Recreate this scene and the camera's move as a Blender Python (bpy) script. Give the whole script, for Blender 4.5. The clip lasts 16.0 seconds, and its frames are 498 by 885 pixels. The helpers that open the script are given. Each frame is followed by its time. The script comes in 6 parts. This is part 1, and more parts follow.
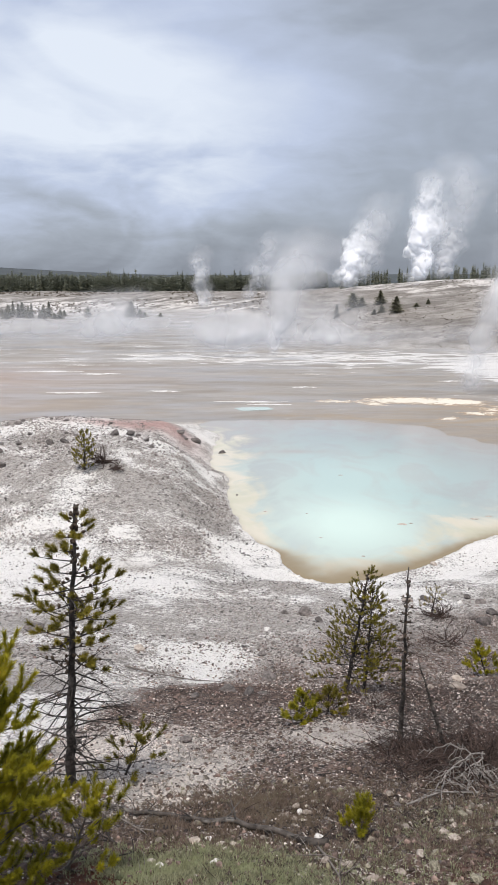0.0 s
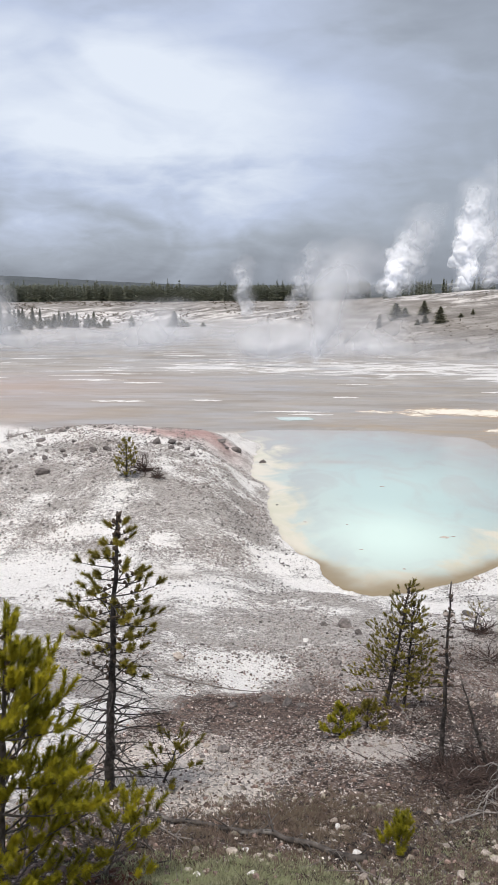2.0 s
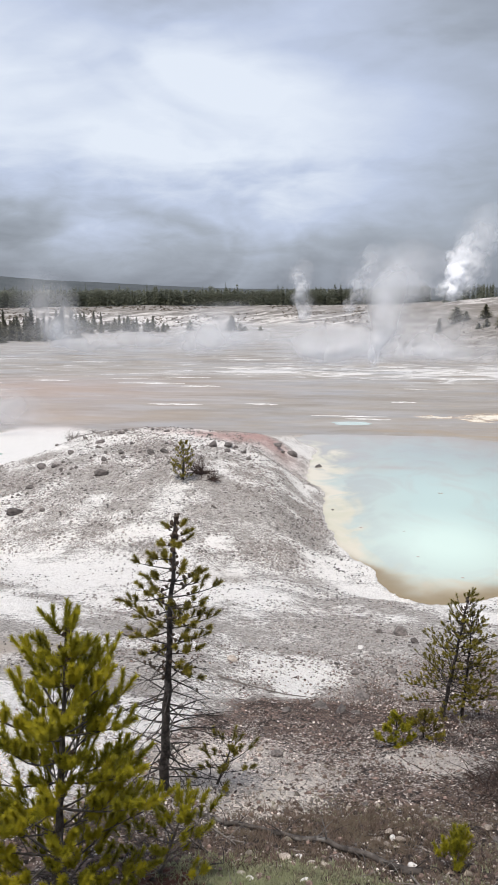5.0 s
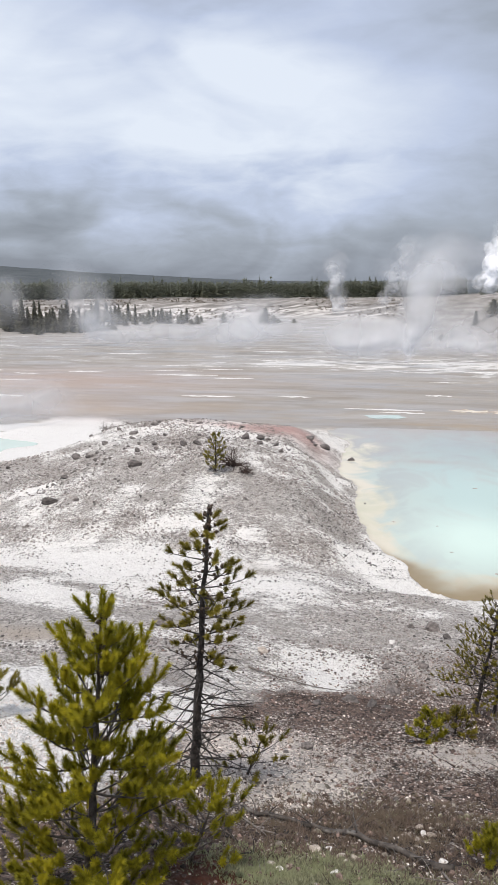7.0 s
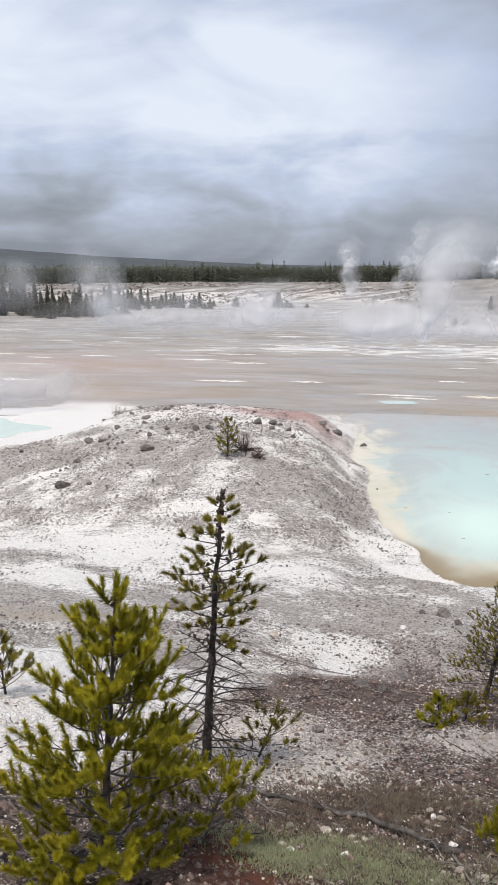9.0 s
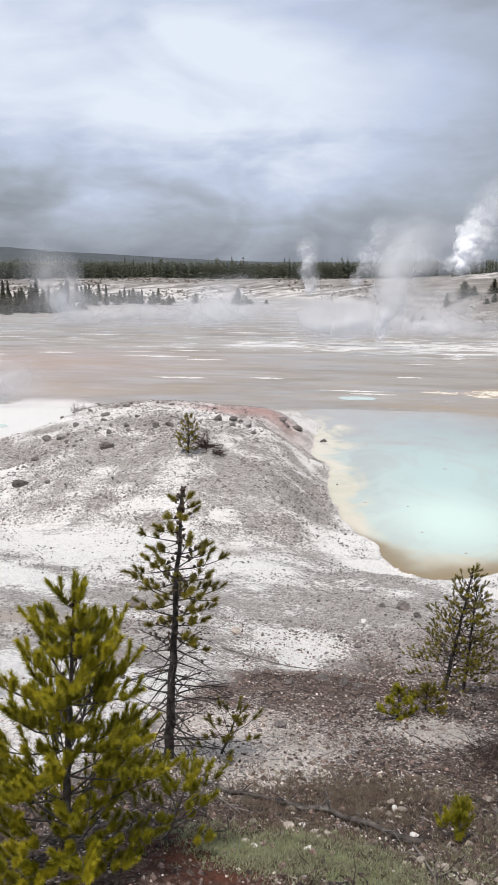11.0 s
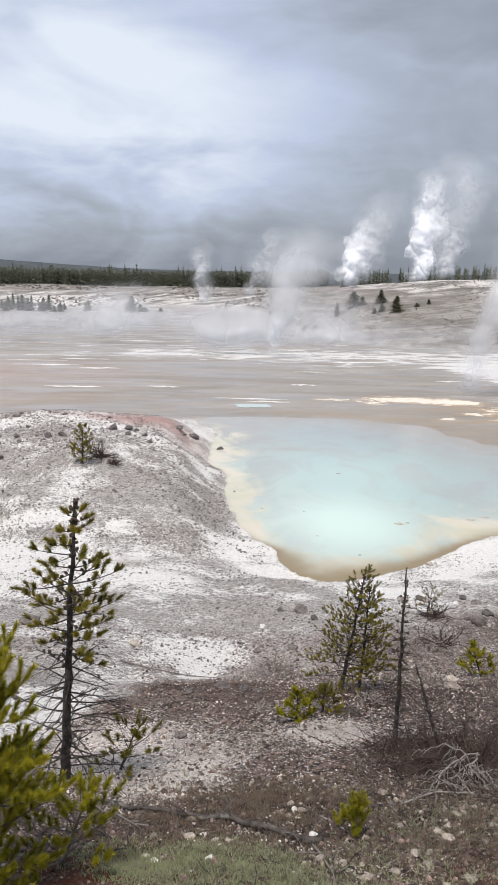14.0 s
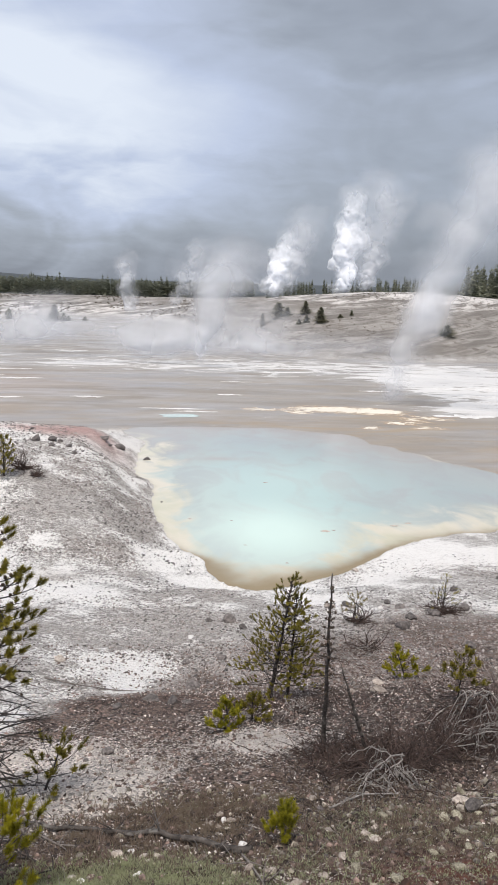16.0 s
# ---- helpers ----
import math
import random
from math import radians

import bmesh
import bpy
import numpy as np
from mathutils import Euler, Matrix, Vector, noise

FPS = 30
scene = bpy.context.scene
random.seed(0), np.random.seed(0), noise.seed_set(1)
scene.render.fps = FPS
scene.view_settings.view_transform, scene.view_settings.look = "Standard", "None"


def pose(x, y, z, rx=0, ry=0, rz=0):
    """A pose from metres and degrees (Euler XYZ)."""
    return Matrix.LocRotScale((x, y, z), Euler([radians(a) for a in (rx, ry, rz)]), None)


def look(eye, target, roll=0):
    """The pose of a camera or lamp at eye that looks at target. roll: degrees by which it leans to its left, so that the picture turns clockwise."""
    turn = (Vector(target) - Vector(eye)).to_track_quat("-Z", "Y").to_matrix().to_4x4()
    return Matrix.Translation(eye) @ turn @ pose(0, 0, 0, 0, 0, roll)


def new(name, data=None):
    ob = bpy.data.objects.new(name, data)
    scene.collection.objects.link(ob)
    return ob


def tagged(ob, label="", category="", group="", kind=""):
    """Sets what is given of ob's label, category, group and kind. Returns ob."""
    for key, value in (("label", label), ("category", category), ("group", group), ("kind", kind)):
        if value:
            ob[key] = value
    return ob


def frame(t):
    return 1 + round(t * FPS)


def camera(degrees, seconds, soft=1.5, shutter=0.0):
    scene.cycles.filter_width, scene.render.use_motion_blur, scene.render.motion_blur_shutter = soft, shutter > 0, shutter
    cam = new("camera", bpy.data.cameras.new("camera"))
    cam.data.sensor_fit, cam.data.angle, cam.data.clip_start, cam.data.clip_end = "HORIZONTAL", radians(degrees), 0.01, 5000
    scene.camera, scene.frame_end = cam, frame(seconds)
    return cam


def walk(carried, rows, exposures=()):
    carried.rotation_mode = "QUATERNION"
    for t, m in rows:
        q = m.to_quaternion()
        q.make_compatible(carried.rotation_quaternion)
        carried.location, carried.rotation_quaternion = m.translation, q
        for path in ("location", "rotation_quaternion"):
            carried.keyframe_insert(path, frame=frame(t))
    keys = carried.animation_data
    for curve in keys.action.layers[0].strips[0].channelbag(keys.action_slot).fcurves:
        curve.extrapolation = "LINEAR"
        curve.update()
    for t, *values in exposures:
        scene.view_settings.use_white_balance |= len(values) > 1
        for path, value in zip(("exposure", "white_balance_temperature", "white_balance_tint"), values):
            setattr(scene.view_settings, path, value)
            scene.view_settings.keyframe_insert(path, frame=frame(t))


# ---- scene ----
import functools

cam = camera(38.00, 16.0)
walk(cam, [
    (0.0, pose(0.0000, -0.0000, 11.0000, 77.070, -0.000, -0.000)),
    (0.5, pose(-0.0007, -0.0054, 11.0014, 77.259, 0.129, 0.805)),
    (1.0, pose(-0.0040, -0.0044, 11.0028, 77.473, 0.150, 1.635)),
    (1.5, pose(-0.0060, -0.0044, 11.0034, 77.665, 0.101, 2.446)),
    (2.0, pose(-0.0089, -0.0084, 11.0046, 77.832, 0.022, 3.285)),
    (2.5, pose(-0.0122, -0.0099, 11.0068, 77.985, -0.013, 4.173)),
    (3.0, pose(-0.0190, -0.0098, 11.0057, 78.092, -0.063, 5.079)),
    (3.5, pose(-0.0242, -0.0072, 11.0045, 78.152, -0.007, 5.932)),
    (4.0, pose(-0.0226, -0.0093, 11.0037, 78.204, 0.129, 6.648)),
    (6.5, pose(-0.0323, -0.0055, 11.0006, 77.786, 0.225, 9.546)),
    (7.0, pose(-0.0366, -0.0039, 10.9971, 77.569, 0.233, 10.364)),
    (7.5, pose(-0.0382, -0.0027, 10.9951, 77.268, 0.239, 11.087)),
    (8.0, pose(-0.0408, -0.0046, 10.9966, 76.899, 0.181, 11.631)),
    (10.5, pose(-0.0492, 0.0087, 10.9921, 76.078, -0.084, 9.409)),
    (11.0, pose(-0.0460, 0.0147, 10.9922, 76.103, -0.165, 8.227)),
    (11.5, pose(-0.0458, 0.0133, 10.9933, 76.138, -0.281, 6.945)),
    (12.0, pose(-0.0393, 0.0121, 10.9964, 76.191, -0.435, 5.522)),
    (12.5, pose(-0.0346, 0.0114, 10.9971, 76.272, -0.594, 4.118)),
    (13.0, pose(-0.0336, 0.0106, 11.0003, 76.409, -0.764, 2.755)),
    (13.5, pose(-0.0294, 0.0111, 10.9985, 76.596, -0.912, 1.433)),
    (14.0, pose(-0.0259, 0.0087, 10.9991, 76.817, -1.065, 0.070)),
    (14.5, pose(-0.0233, 0.0069, 10.9983, 77.074, -1.281, -1.360)),
    (15.0, pose(-0.0215, 0.0091, 10.9978, 77.322, -1.476, -2.820)),
    (15.5, pose(-0.0161, 0.0045, 10.9993, 77.540, -1.635, -4.288)),
    (16.0, pose(-0.0166, 0.0005, 10.9974, 77.734, -1.821, -5.664)),
])

# ---- daylight: a broken overcast over a thermal basin ----
sun = new("sun", bpy.data.lights.new("sun", "SUN"))
sun.data.energy, sun.data.angle, sun.data.color = 2.75, radians(14), (1.0, 0.93, 0.85)
sun.matrix_world = look((0, 0, 60), (8, 18, 0))

scene.cycles.transparent_max_bounces = 24

world = bpy.data.worlds.new("overcast_sky")
scene.world = world
world.use_nodes = True


class Nodes:
    """Short hand for node trees."""

    def __init__(self, tree, wipe=True):
        self.tree = tree
        if wipe:
            tree.nodes.clear()

    def node(self, kind, inputs=None):
        n = self.tree.nodes.new(kind)
        for k, v in (inputs or {}).items():
            self.put(n.inputs[k], v)
        return n

    def put(self, socket, v):
        if isinstance(v, bpy.types.NodeSocket):
            self.tree.links.new(v, socket)
        elif isinstance(v, bpy.types.Node):
            self.tree.links.new(v.outputs[0], socket)
        elif isinstance(v, tuple) and len(v) == 3 and socket.type == "RGBA":
            socket.default_value = (*v, 1)
        else:
            socket.default_value = v

    def math(self, op, a, b=0.0, c=0.0, clamp=False):
        n = self.node("ShaderNodeMath", {0: a, 1: b, 2: c})
        n.operation, n.use_clamp = op, clamp
        return n.outputs[0]

    def mix(self, f, a, b, blend="MIX"):
        n = self.node("ShaderNodeMix")
        n.data_type, n.blend_type = "RGBA", blend
        self.put(n.inputs[0], f), self.put(n.inputs[6], a), self.put(n.inputs[7], b)
        return n.outputs[2]

    def step(self, v, lo, hi, a=0.0, b=1.0):
        n = self.node("ShaderNodeMapRange", {0: v, 1: lo, 2: hi, 3: a, 4: b})
        n.interpolation_type = "SMOOTHSTEP"
        return n.outputs[0]

    def noise(self, vec, scale, detail=4.0, rough=0.55, distort=0.0):
        return self.node("ShaderNodeTexNoise", {"Vector": vec, "Scale": scale, "Detail": detail, "Roughness": rough, "Distortion": distort}).outputs[0]

    def voronoi(self, vec, scale, feature="F1", out=0, rand=1.0):
        n = self.node("ShaderNodeTexVoronoi", {"Vector": vec, "Scale": scale, "Randomness": rand})
        n.feature = feature
        return n.outputs[out]

    def scaled(self, vec, s, loc=(0, 0, 0)):
        return self.node("ShaderNodeMapping", {0: vec, 1: loc, 3: s}).outputs[0]

    def attr(self, name):
        n = self.node("ShaderNodeAttribute")
        n.attribute_name = name
        return n.outputs["Fac"]


def sky():
    k = Nodes(world.node_tree)
    way = k.node("ShaderNodeTexCoord").outputs["Generated"]
    xyz = k.node("ShaderNodeSeparateXYZ", {0: way})
    x, z = xyz.outputs[0], xyz.outputs[2]
    broad = k.noise(k.scaled(way, (1.0, 1.0, 2.2), (3.1, 0.4, 0.2)), 2.2, 2, 0.5, 0.4)
    heaps = k.noise(k.scaled(way, (1.0, 1.0, 2.0), (0.3, 1.4, 7.2)), 4.6, 3, 0.5, 0.9)
    fine = k.noise(k.scaled(way, (1.0, 1.0, 3.0), (4.3, 2.4, 1.2)), 16.0, 6, 0.6, 0.5)
    lift = k.math("ADD", z, k.math("MULTIPLY", k.math("SUBTRACT", heaps, 0.5), 0.14))
    lift = k.math("ADD", lift, k.math("MULTIPLY", k.math("SUBTRACT", fine, 0.5), 0.05))
    open_sky = k.step(lift, -0.03, 0.19)
    # a thick bank of cloud hangs towards the east
    bank = k.step(k.math("ADD", x, k.math("MULTIPLY", k.math("SUBTRACT", heaps, 0.5), 0.40)), -0.10, 0.24, 1.0, 0.34)
    veil = k.step(k.math("ADD", z, k.math("MULTIPLY", k.math("SUBTRACT", broad, 0.5), 0.35)), 0.24, 0.36, 1.0, 0.55)
    f = k.math("MULTIPLY", k.math("MULTIPLY", open_sky, bank), veil)
    f = k.math("ADD", f, k.math("MULTIPLY", k.math("SUBTRACT", heaps, 0.53), 0.72))
    streaks = k.noise(k.scaled(way, (1.3, 1.3, 5.0), (2.2, 5.4, 0.7)), 3.0, 4, 0.5, 0.7)
    f = k.math("SUBTRACT", f, k.math("MULTIPLY", k.step(streaks, 0.47, 0.80, 0.0, 0.24), k.step(z, 0.17, 0.30)))
    f = k.math("ADD", f, k.math("MULTIPLY", k.math("SUBTRACT", fine, 0.5), 0.16), clamp=True)
    ramp = k.node("ShaderNodeValToRGB", {0: f})
    e = ramp.color_ramp.elements
    e[0].position, e[0].color = 0.0, (0.285, 0.315, 0.37, 1)
    e[1].position, e[1].color = 1.0, (0.85, 0.915, 1.02, 1)
    for pos, c in ((0.3, (0.40, 0.445, 0.525)), (0.65, (0.575, 0.65, 0.825))):
        el = e.new(pos)
        el.color = (*c, 1)
    cloud = ramp.outputs[0]
    nishita = k.node("ShaderNodeTexSky")
    nishita.sky_type, nishita.sun_disc = "NISHITA", False
    nishita.sun_elevation, nishita.sun_rotation, nishita.dust_density = radians(72), radians(204), 3.0
    blue = k.mix(1.0, nishita.outputs[0], (0.1, 0.1, 0.1), "MULTIPLY")
    tone = k.mix(0.12, cloud, blue)
    back = k.node("ShaderNodeBackground", {0: tone, 1: 1.0})
    k.node("ShaderNodeOutputWorld", {0: back.outputs[0]})


sky()


# ---- materials ----
def material(name):
    m = bpy.data.materials.new(name)
    m.use_nodes = True
    k = Nodes(m.node_tree)
    m_out = k.node("ShaderNodeOutputMaterial")
    return m, k, m_out


def principled(k, out, color, rough=0.8, bump=None, strength=0.4, dist=0.01, **more):
    b = k.node("ShaderNodeBsdfPrincipled")
    k.put(b.inputs["Base Color"], color)
    k.put(b.inputs["Roughness"], rough)
    for name, v in more.items():
        k.put(b.inputs[name.replace("_", " ")], v)
    if bump is not None:
        n = k.node("ShaderNodeBump", {"Strength": strength, "Distance": dist, "Height": bump})
        k.put(b.inputs["Normal"], n.outputs[0])
    k.put(out.inputs[0], b.outputs[0])
    return b


def place(k):
    return k.node("ShaderNodeNewGeometry").outputs["Position"]


def ground_material():
    m, k, out = material("sinter_and_soil")
    p = place(k)
    n_mid = k.noise(p, 1.5, 6, 0.68)
    n_fine = k.noise(p, 9.0, 6, 0.75)
    cell_a = k.node("ShaderNodeSeparateColor", {0: k.voronoi(p, 5.5, out=1)}).outputs[0]
    cell_b = k.node("ShaderNodeSeparateColor", {0: k.voronoi(p, 13.0, out=1)}).outputs[0]
    cell_c = k.node("ShaderNodeSeparateColor", {0: k.voronoi(p, 34.0, out=1)}).outputs[1]
    cell_d = k.node("ShaderNodeSeparateColor", {0: k.voronoi(p, 75.0, out=1)}).outputs[1]
    soil, white, mud, pink = k.attr("soil"), k.attr("white"), k.attr("mud"), k.attr("pink")
    pebble = k.math("ADD", k.math("MULTIPLY", cell_a, 0.12), k.math("ADD", k.math("MULTIPLY", cell_b, 0.36), k.math("MULTIPLY", cell_c, 0.52)))
    broad = k.math("ADD", k.math("MULTIPLY", k.math("SUBTRACT", n_mid, 0.5), 0.75), k.math("MULTIPLY", k.math("SUBTRACT", n_fine, 0.5), 0.7))
    mix_noise = k.math("ADD", broad, pebble)
    # grey gravel over white sinter
    bare = k.step(k.math("ADD", k.math("MULTIPLY", mix_noise, 1.0), k.math("MULTIPLY", k.math("SUBTRACT", white, 0.5), 1.15)), 0.22, 0.80)
    gravel = k.mix(k.step(pebble, 0.20, 0.76), (0.22, 0.20, 0.185), (0.66, 0.62, 0.585))
    gravel = k.mix(k.step(k.noise(p, 0.8, 5, 0.6), 0.42, 0.62, 0, 0.45), gravel, (0.37, 0.34, 0.315))
    sinter = k.mix(k.step(pebble, 0.10, 0.55), (0.74, 0.71, 0.68), (0.97, 0.945, 0.915))
    sinter = k.mix(k.math("MULTIPLY", k.attr("sheet"), 0.5), sinter, (0.86, 0.85, 0.84))
    flat = k.mix(bare, gravel, sinter)
    flat = k.mix(k.math("MULTIPLY", pink, k.step(mix_noise, 0.0, 0.45, 0.35, 1.0)), flat, (0.56, 0.31, 0.28))
    flat = k.mix(k.math("MULTIPLY", k.attr("sand"), k.step(mix_noise, 0.1, 0.5, 0.55, 0.95)), flat, (0.50, 0.435, 0.375))
    # brown slope soil with pale crumbs
    earth = k.mix(k.step(pebble, 0.2, 0.72), (0.020, 0.014, 0.0115), (0.25, 0.178, 0.148))
    earth = k.mix(k.step(n_mid, 0.46, 0.62, 0, 0.6), earth, (0.075, 0.050, 0.037))
    crumbs = k.step(k.math("ADD", k.math("ADD", k.math("MULTIPLY", cell_d, 0.55), k.math("MULTIPLY", cell_c, 0.45)), k.math("ADD", k.math("MULTIPLY", k.math("SUBTRACT", n_mid, 0.5), 1.1), k.math("MULTIPLY", k.attr("crumb"), 0.62))), 0.72, 0.92)
    earth = k.mix(crumbs, earth, (0.80, 0.73, 0.67))
    earth = k.mix(k.step(k.math("ADD", k.noise(p, 0.7, 5, 0.6, 0.4), k.math("MULTIPLY", k.math("SUBTRACT", pebble, 0.5), 0.35)), 0.50, 0.66, 0, 0.4), earth, (0.060, 0.042, 0.032))
    # litter darkens the soil: brush debris plus the shadow under heaps, painted in
    earth = k.mix(k.math("MULTIPLY", k.attr("litter"), k.step(mix_noise, 0.30, 0.66, 1.0, 0.45)), earth, (0.030, 0.021, 0.017))
    earth = k.mix(k.math("MULTIPLY", k.attr("rust"), k.step(n_fine, 0.25, 0.55)), earth, (0.13, 0.046, 0.027))
    s = k.step(k.math("ADD", soil, k.math("MULTIPLY", k.math("SUBTRACT", mix_noise, 0.5), 0.9)), 0.36, 0.62)
    col = k.mix(s, flat, earth)
    # wet mud flat: wide, thin bands of silt
    stretched = k.scaled(p, (0.05, 0.16, 1.0))
    band = k.noise(stretched, 1.6, 6, 0.62, 0.8)
    band2 = k.noise(k.scaled(p, (0.09, 0.30, 1.0), (7.3, 2.1, 0)), 1.3, 5, 0.6, 0.5)
    silt = k.mix(k.step(band, 0.32, 0.68), (0.30, 0.265, 0.23), (0.44, 0.415, 0.395))
    silt = k.mix(k.step(k.noise(k.scaled(p, (0.03, 0.12, 1.0), (3.0, 8.0, 0)), 1.5, 5, 0.6, 0.6), 0.50, 0.66, 0, 0.8), silt, (0.37, 0.37, 0.385))
    silt = k.mix(k.step(band2, 0.50, 0.80, 0, 0.8), silt, (0.44, 0.375, 0.305))
    sheets = k.noise(k.scaled(p, (0.08, 0.21, 1.0), (1.7, 5.1, 0)), 1.5, 9, 0.64, 1.8)
    sheets = k.math("ADD", sheets, k.math("MULTIPLY", k.attr("salt"), 0.32))
    silt = k.mix(k.step(sheets, 0.60, 0.76, 0.0, 0.45), silt, (0.56, 0.545, 0.53))
    silt = k.mix(k.step(sheets, 0.715, 0.76), silt, (0.86, 0.845, 0.83))
    silt = k.mix(k.step(k.noise(k.scaled(p, (0.05, 0.21, 1.0), (9.7, 3.1, 0)), 1.9, 8, 0.65, 1.2), 0.61, 0.70, 0.0, 0.45), silt, (0.23, 0.195, 0.165))
    silt = k.mix(0.22, silt, (0.27, 0.255, 0.235))
    silt = k.mix(k.math("MULTIPLY", pink, 0.6), silt, (0.50, 0.36, 0.30))
    silt = k.mix(k.math("MULTIPLY", k.attr("ochre"), k.step(band2, 0.40, 0.66, 0.1, 0.85)), silt, (0.365, 0.295, 0.22))
    bloom = k.math("ADD", k.attr("sulphur"), k.math("MULTIPLY", k.math("SUBTRACT", k.noise(k.scaled(p, (0.8, 1.7, 1.0)), 1.0, 8, 0.66, 1.2), 0.5), 2.8))
    silt = k.mix(k.math("MULTIPLY", k.step(bloom, 0.12, 0.5), k.step(k.attr("sulphur"), 0.02, 0.3, 0.0, 0.7)), silt, (0.47, 0.31, 0.18))
    silt = k.mix(k.math("MULTIPLY", k.step(bloom, 0.40, 0.66), k.step(k.attr("sulphur"), 0.05, 0.3)), silt, (0.86, 0.80, 0.68))
    col = k.mix(mud, col, silt)
    # dry scrub on the far banks
    far = k.attr("bank")
    n_far = k.noise(p, 0.07, 6, 0.65, 0.4)
    tuft = k.noise(p, 0.5, 5, 0.7)
    axes = k.node("ShaderNodeSeparateXYZ", {0: p})
    leaning = k.math("SUBTRACT", axes.outputs[2], k.math("MULTIPLY", axes.outputs[0], 0.11))
    strata = k.node("ShaderNodeCombineXYZ", {0: k.math("MULTIPLY", axes.outputs[0], 0.05), 1: k.math("MULTIPLY", axes.outputs[1], 0.02), 2: k.math("MULTIPLY", leaning, 0.9)}).outputs[0]
    rills = k.noise(strata, 1.6, 8, 0.68, 0.6)
    slope_tone = k.mix(k.step(rills, 0.40, 0.60), (0.21, 0.19, 0.17), (0.40, 0.37, 0.34))
    slope_tone = k.mix(k.step(n_far, 0.46, 0.70, 0, 0.5), slope_tone, (0.24, 0.208, 0.178))
    chalk = k.step(k.math("ADD", k.math("ADD", rills, k.math("MULTIPLY", n_far, 0.5)), k.math("MULTIPLY", k.attr("pale"), 0.34)), 0.86, 1.02)
    slope_tone = k.mix(chalk, slope_tone, (0.74, 0.70, 0.665))
    slope_tone = k.mix(k.step(k.math("ADD", tuft, k.math("MULTIPLY", rills, 0.25)), 0.66, 0.76, 0, 0.7), slope_tone, (0.14, 0.115, 0.095))
    col = k.mix(far, col, slope_tone)
    woods = k.attr("woods")
    # distance haze painted in: blue-grey tint on the wooded far ground
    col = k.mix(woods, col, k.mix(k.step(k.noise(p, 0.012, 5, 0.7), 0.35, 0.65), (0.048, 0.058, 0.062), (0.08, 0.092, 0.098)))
    wet = k.math("MULTIPLY", mud, k.step(k.noise(stretched, 2.3, 4), 0.40, 0.62))
    rough = k.math("SUBTRACT", 0.92, k.math("MULTIPLY", wet, 0.55))
    lumps = k.math("ADD", k.math("MULTIPLY", n_fine, 0.8), k.math("MULTIPLY", k.noise(p, 42.0, 4, 0.75), 0.3))
    lumps = k.math("SUBTRACT", lumps, k.math("ADD", k.math("MULTIPLY", k.voronoi(p, 13.0), 0.7), k.math("MULTIPLY", k.voronoi(p, 34.0), 0.35)))
    lumps = k.math("MULTIPLY", lumps, k.math("SUBTRACT", 1.0, mud))
    principled(k, out, col, rough, lumps, 1.0, 0.06)
    return m


def simple(name, a, b, scale, rough=0.85, bump=0.5, dist=0.01, per_object=0.0, per_island=0.0, third=None):
    m, k, out = material(name)
    co = k.node("ShaderNodeTexCoord").outputs["Object"]
    n = k.noise(co, scale, 6, 0.65)
    col = k.mix(k.step(n, 0.3, 0.7), a, b)
    if third:
        col = k.mix(k.step(k.noise(co, scale * 0.35, 4), 0.52, 0.66), col, third)
    if per_object or per_island:
        r = k.node("ShaderNodeObjectInfo").outputs["Random"] if per_object else k.node("ShaderNodeNewGeometry").outputs["Random Per Island"]
        v = k.math("ADD", 1.0 - (per_object or per_island) * 0.5, k.math("MULTIPLY", r, per_object or per_island))
        hsv = k.node("ShaderNodeHueSaturation", {"Value": v, "Color": col})
        col = hsv.outputs[0]
    principled(k, out, col, rough, n, bump, dist)
    return m


def needle_material(name, a, b, tip):
    """Pine needles: each blade takes a tone of its own; thin enough to let light through."""
    m, k, out = material(name)
    r = k.node("ShaderNodeNewGeometry").outputs["Random Per Island"]
    big = k.noise(k.node("ShaderNodeTexCoord").outputs["Object"], 4.0, 3)
    col = k.mix(r, a, b)
    col = k.mix(k.math("MULTIPLY", k.step(big, 0.42, 0.62), 0.8), col, tip)
    diff = k.node("ShaderNodeBsdfPrincipled", {"Base Color": col, "Roughness": 0.55})
    trans = k.node("ShaderNodeBsdfTranslucent", {0: col})
    mix = k.node("ShaderNodeMixShader", {0: 0.48})
    k.put(mix.inputs[1], diff.outputs[0]), k.put(mix.inputs[2], trans.outputs[0])
    k.put(out.inputs[0], mix.outputs[0])
    return m


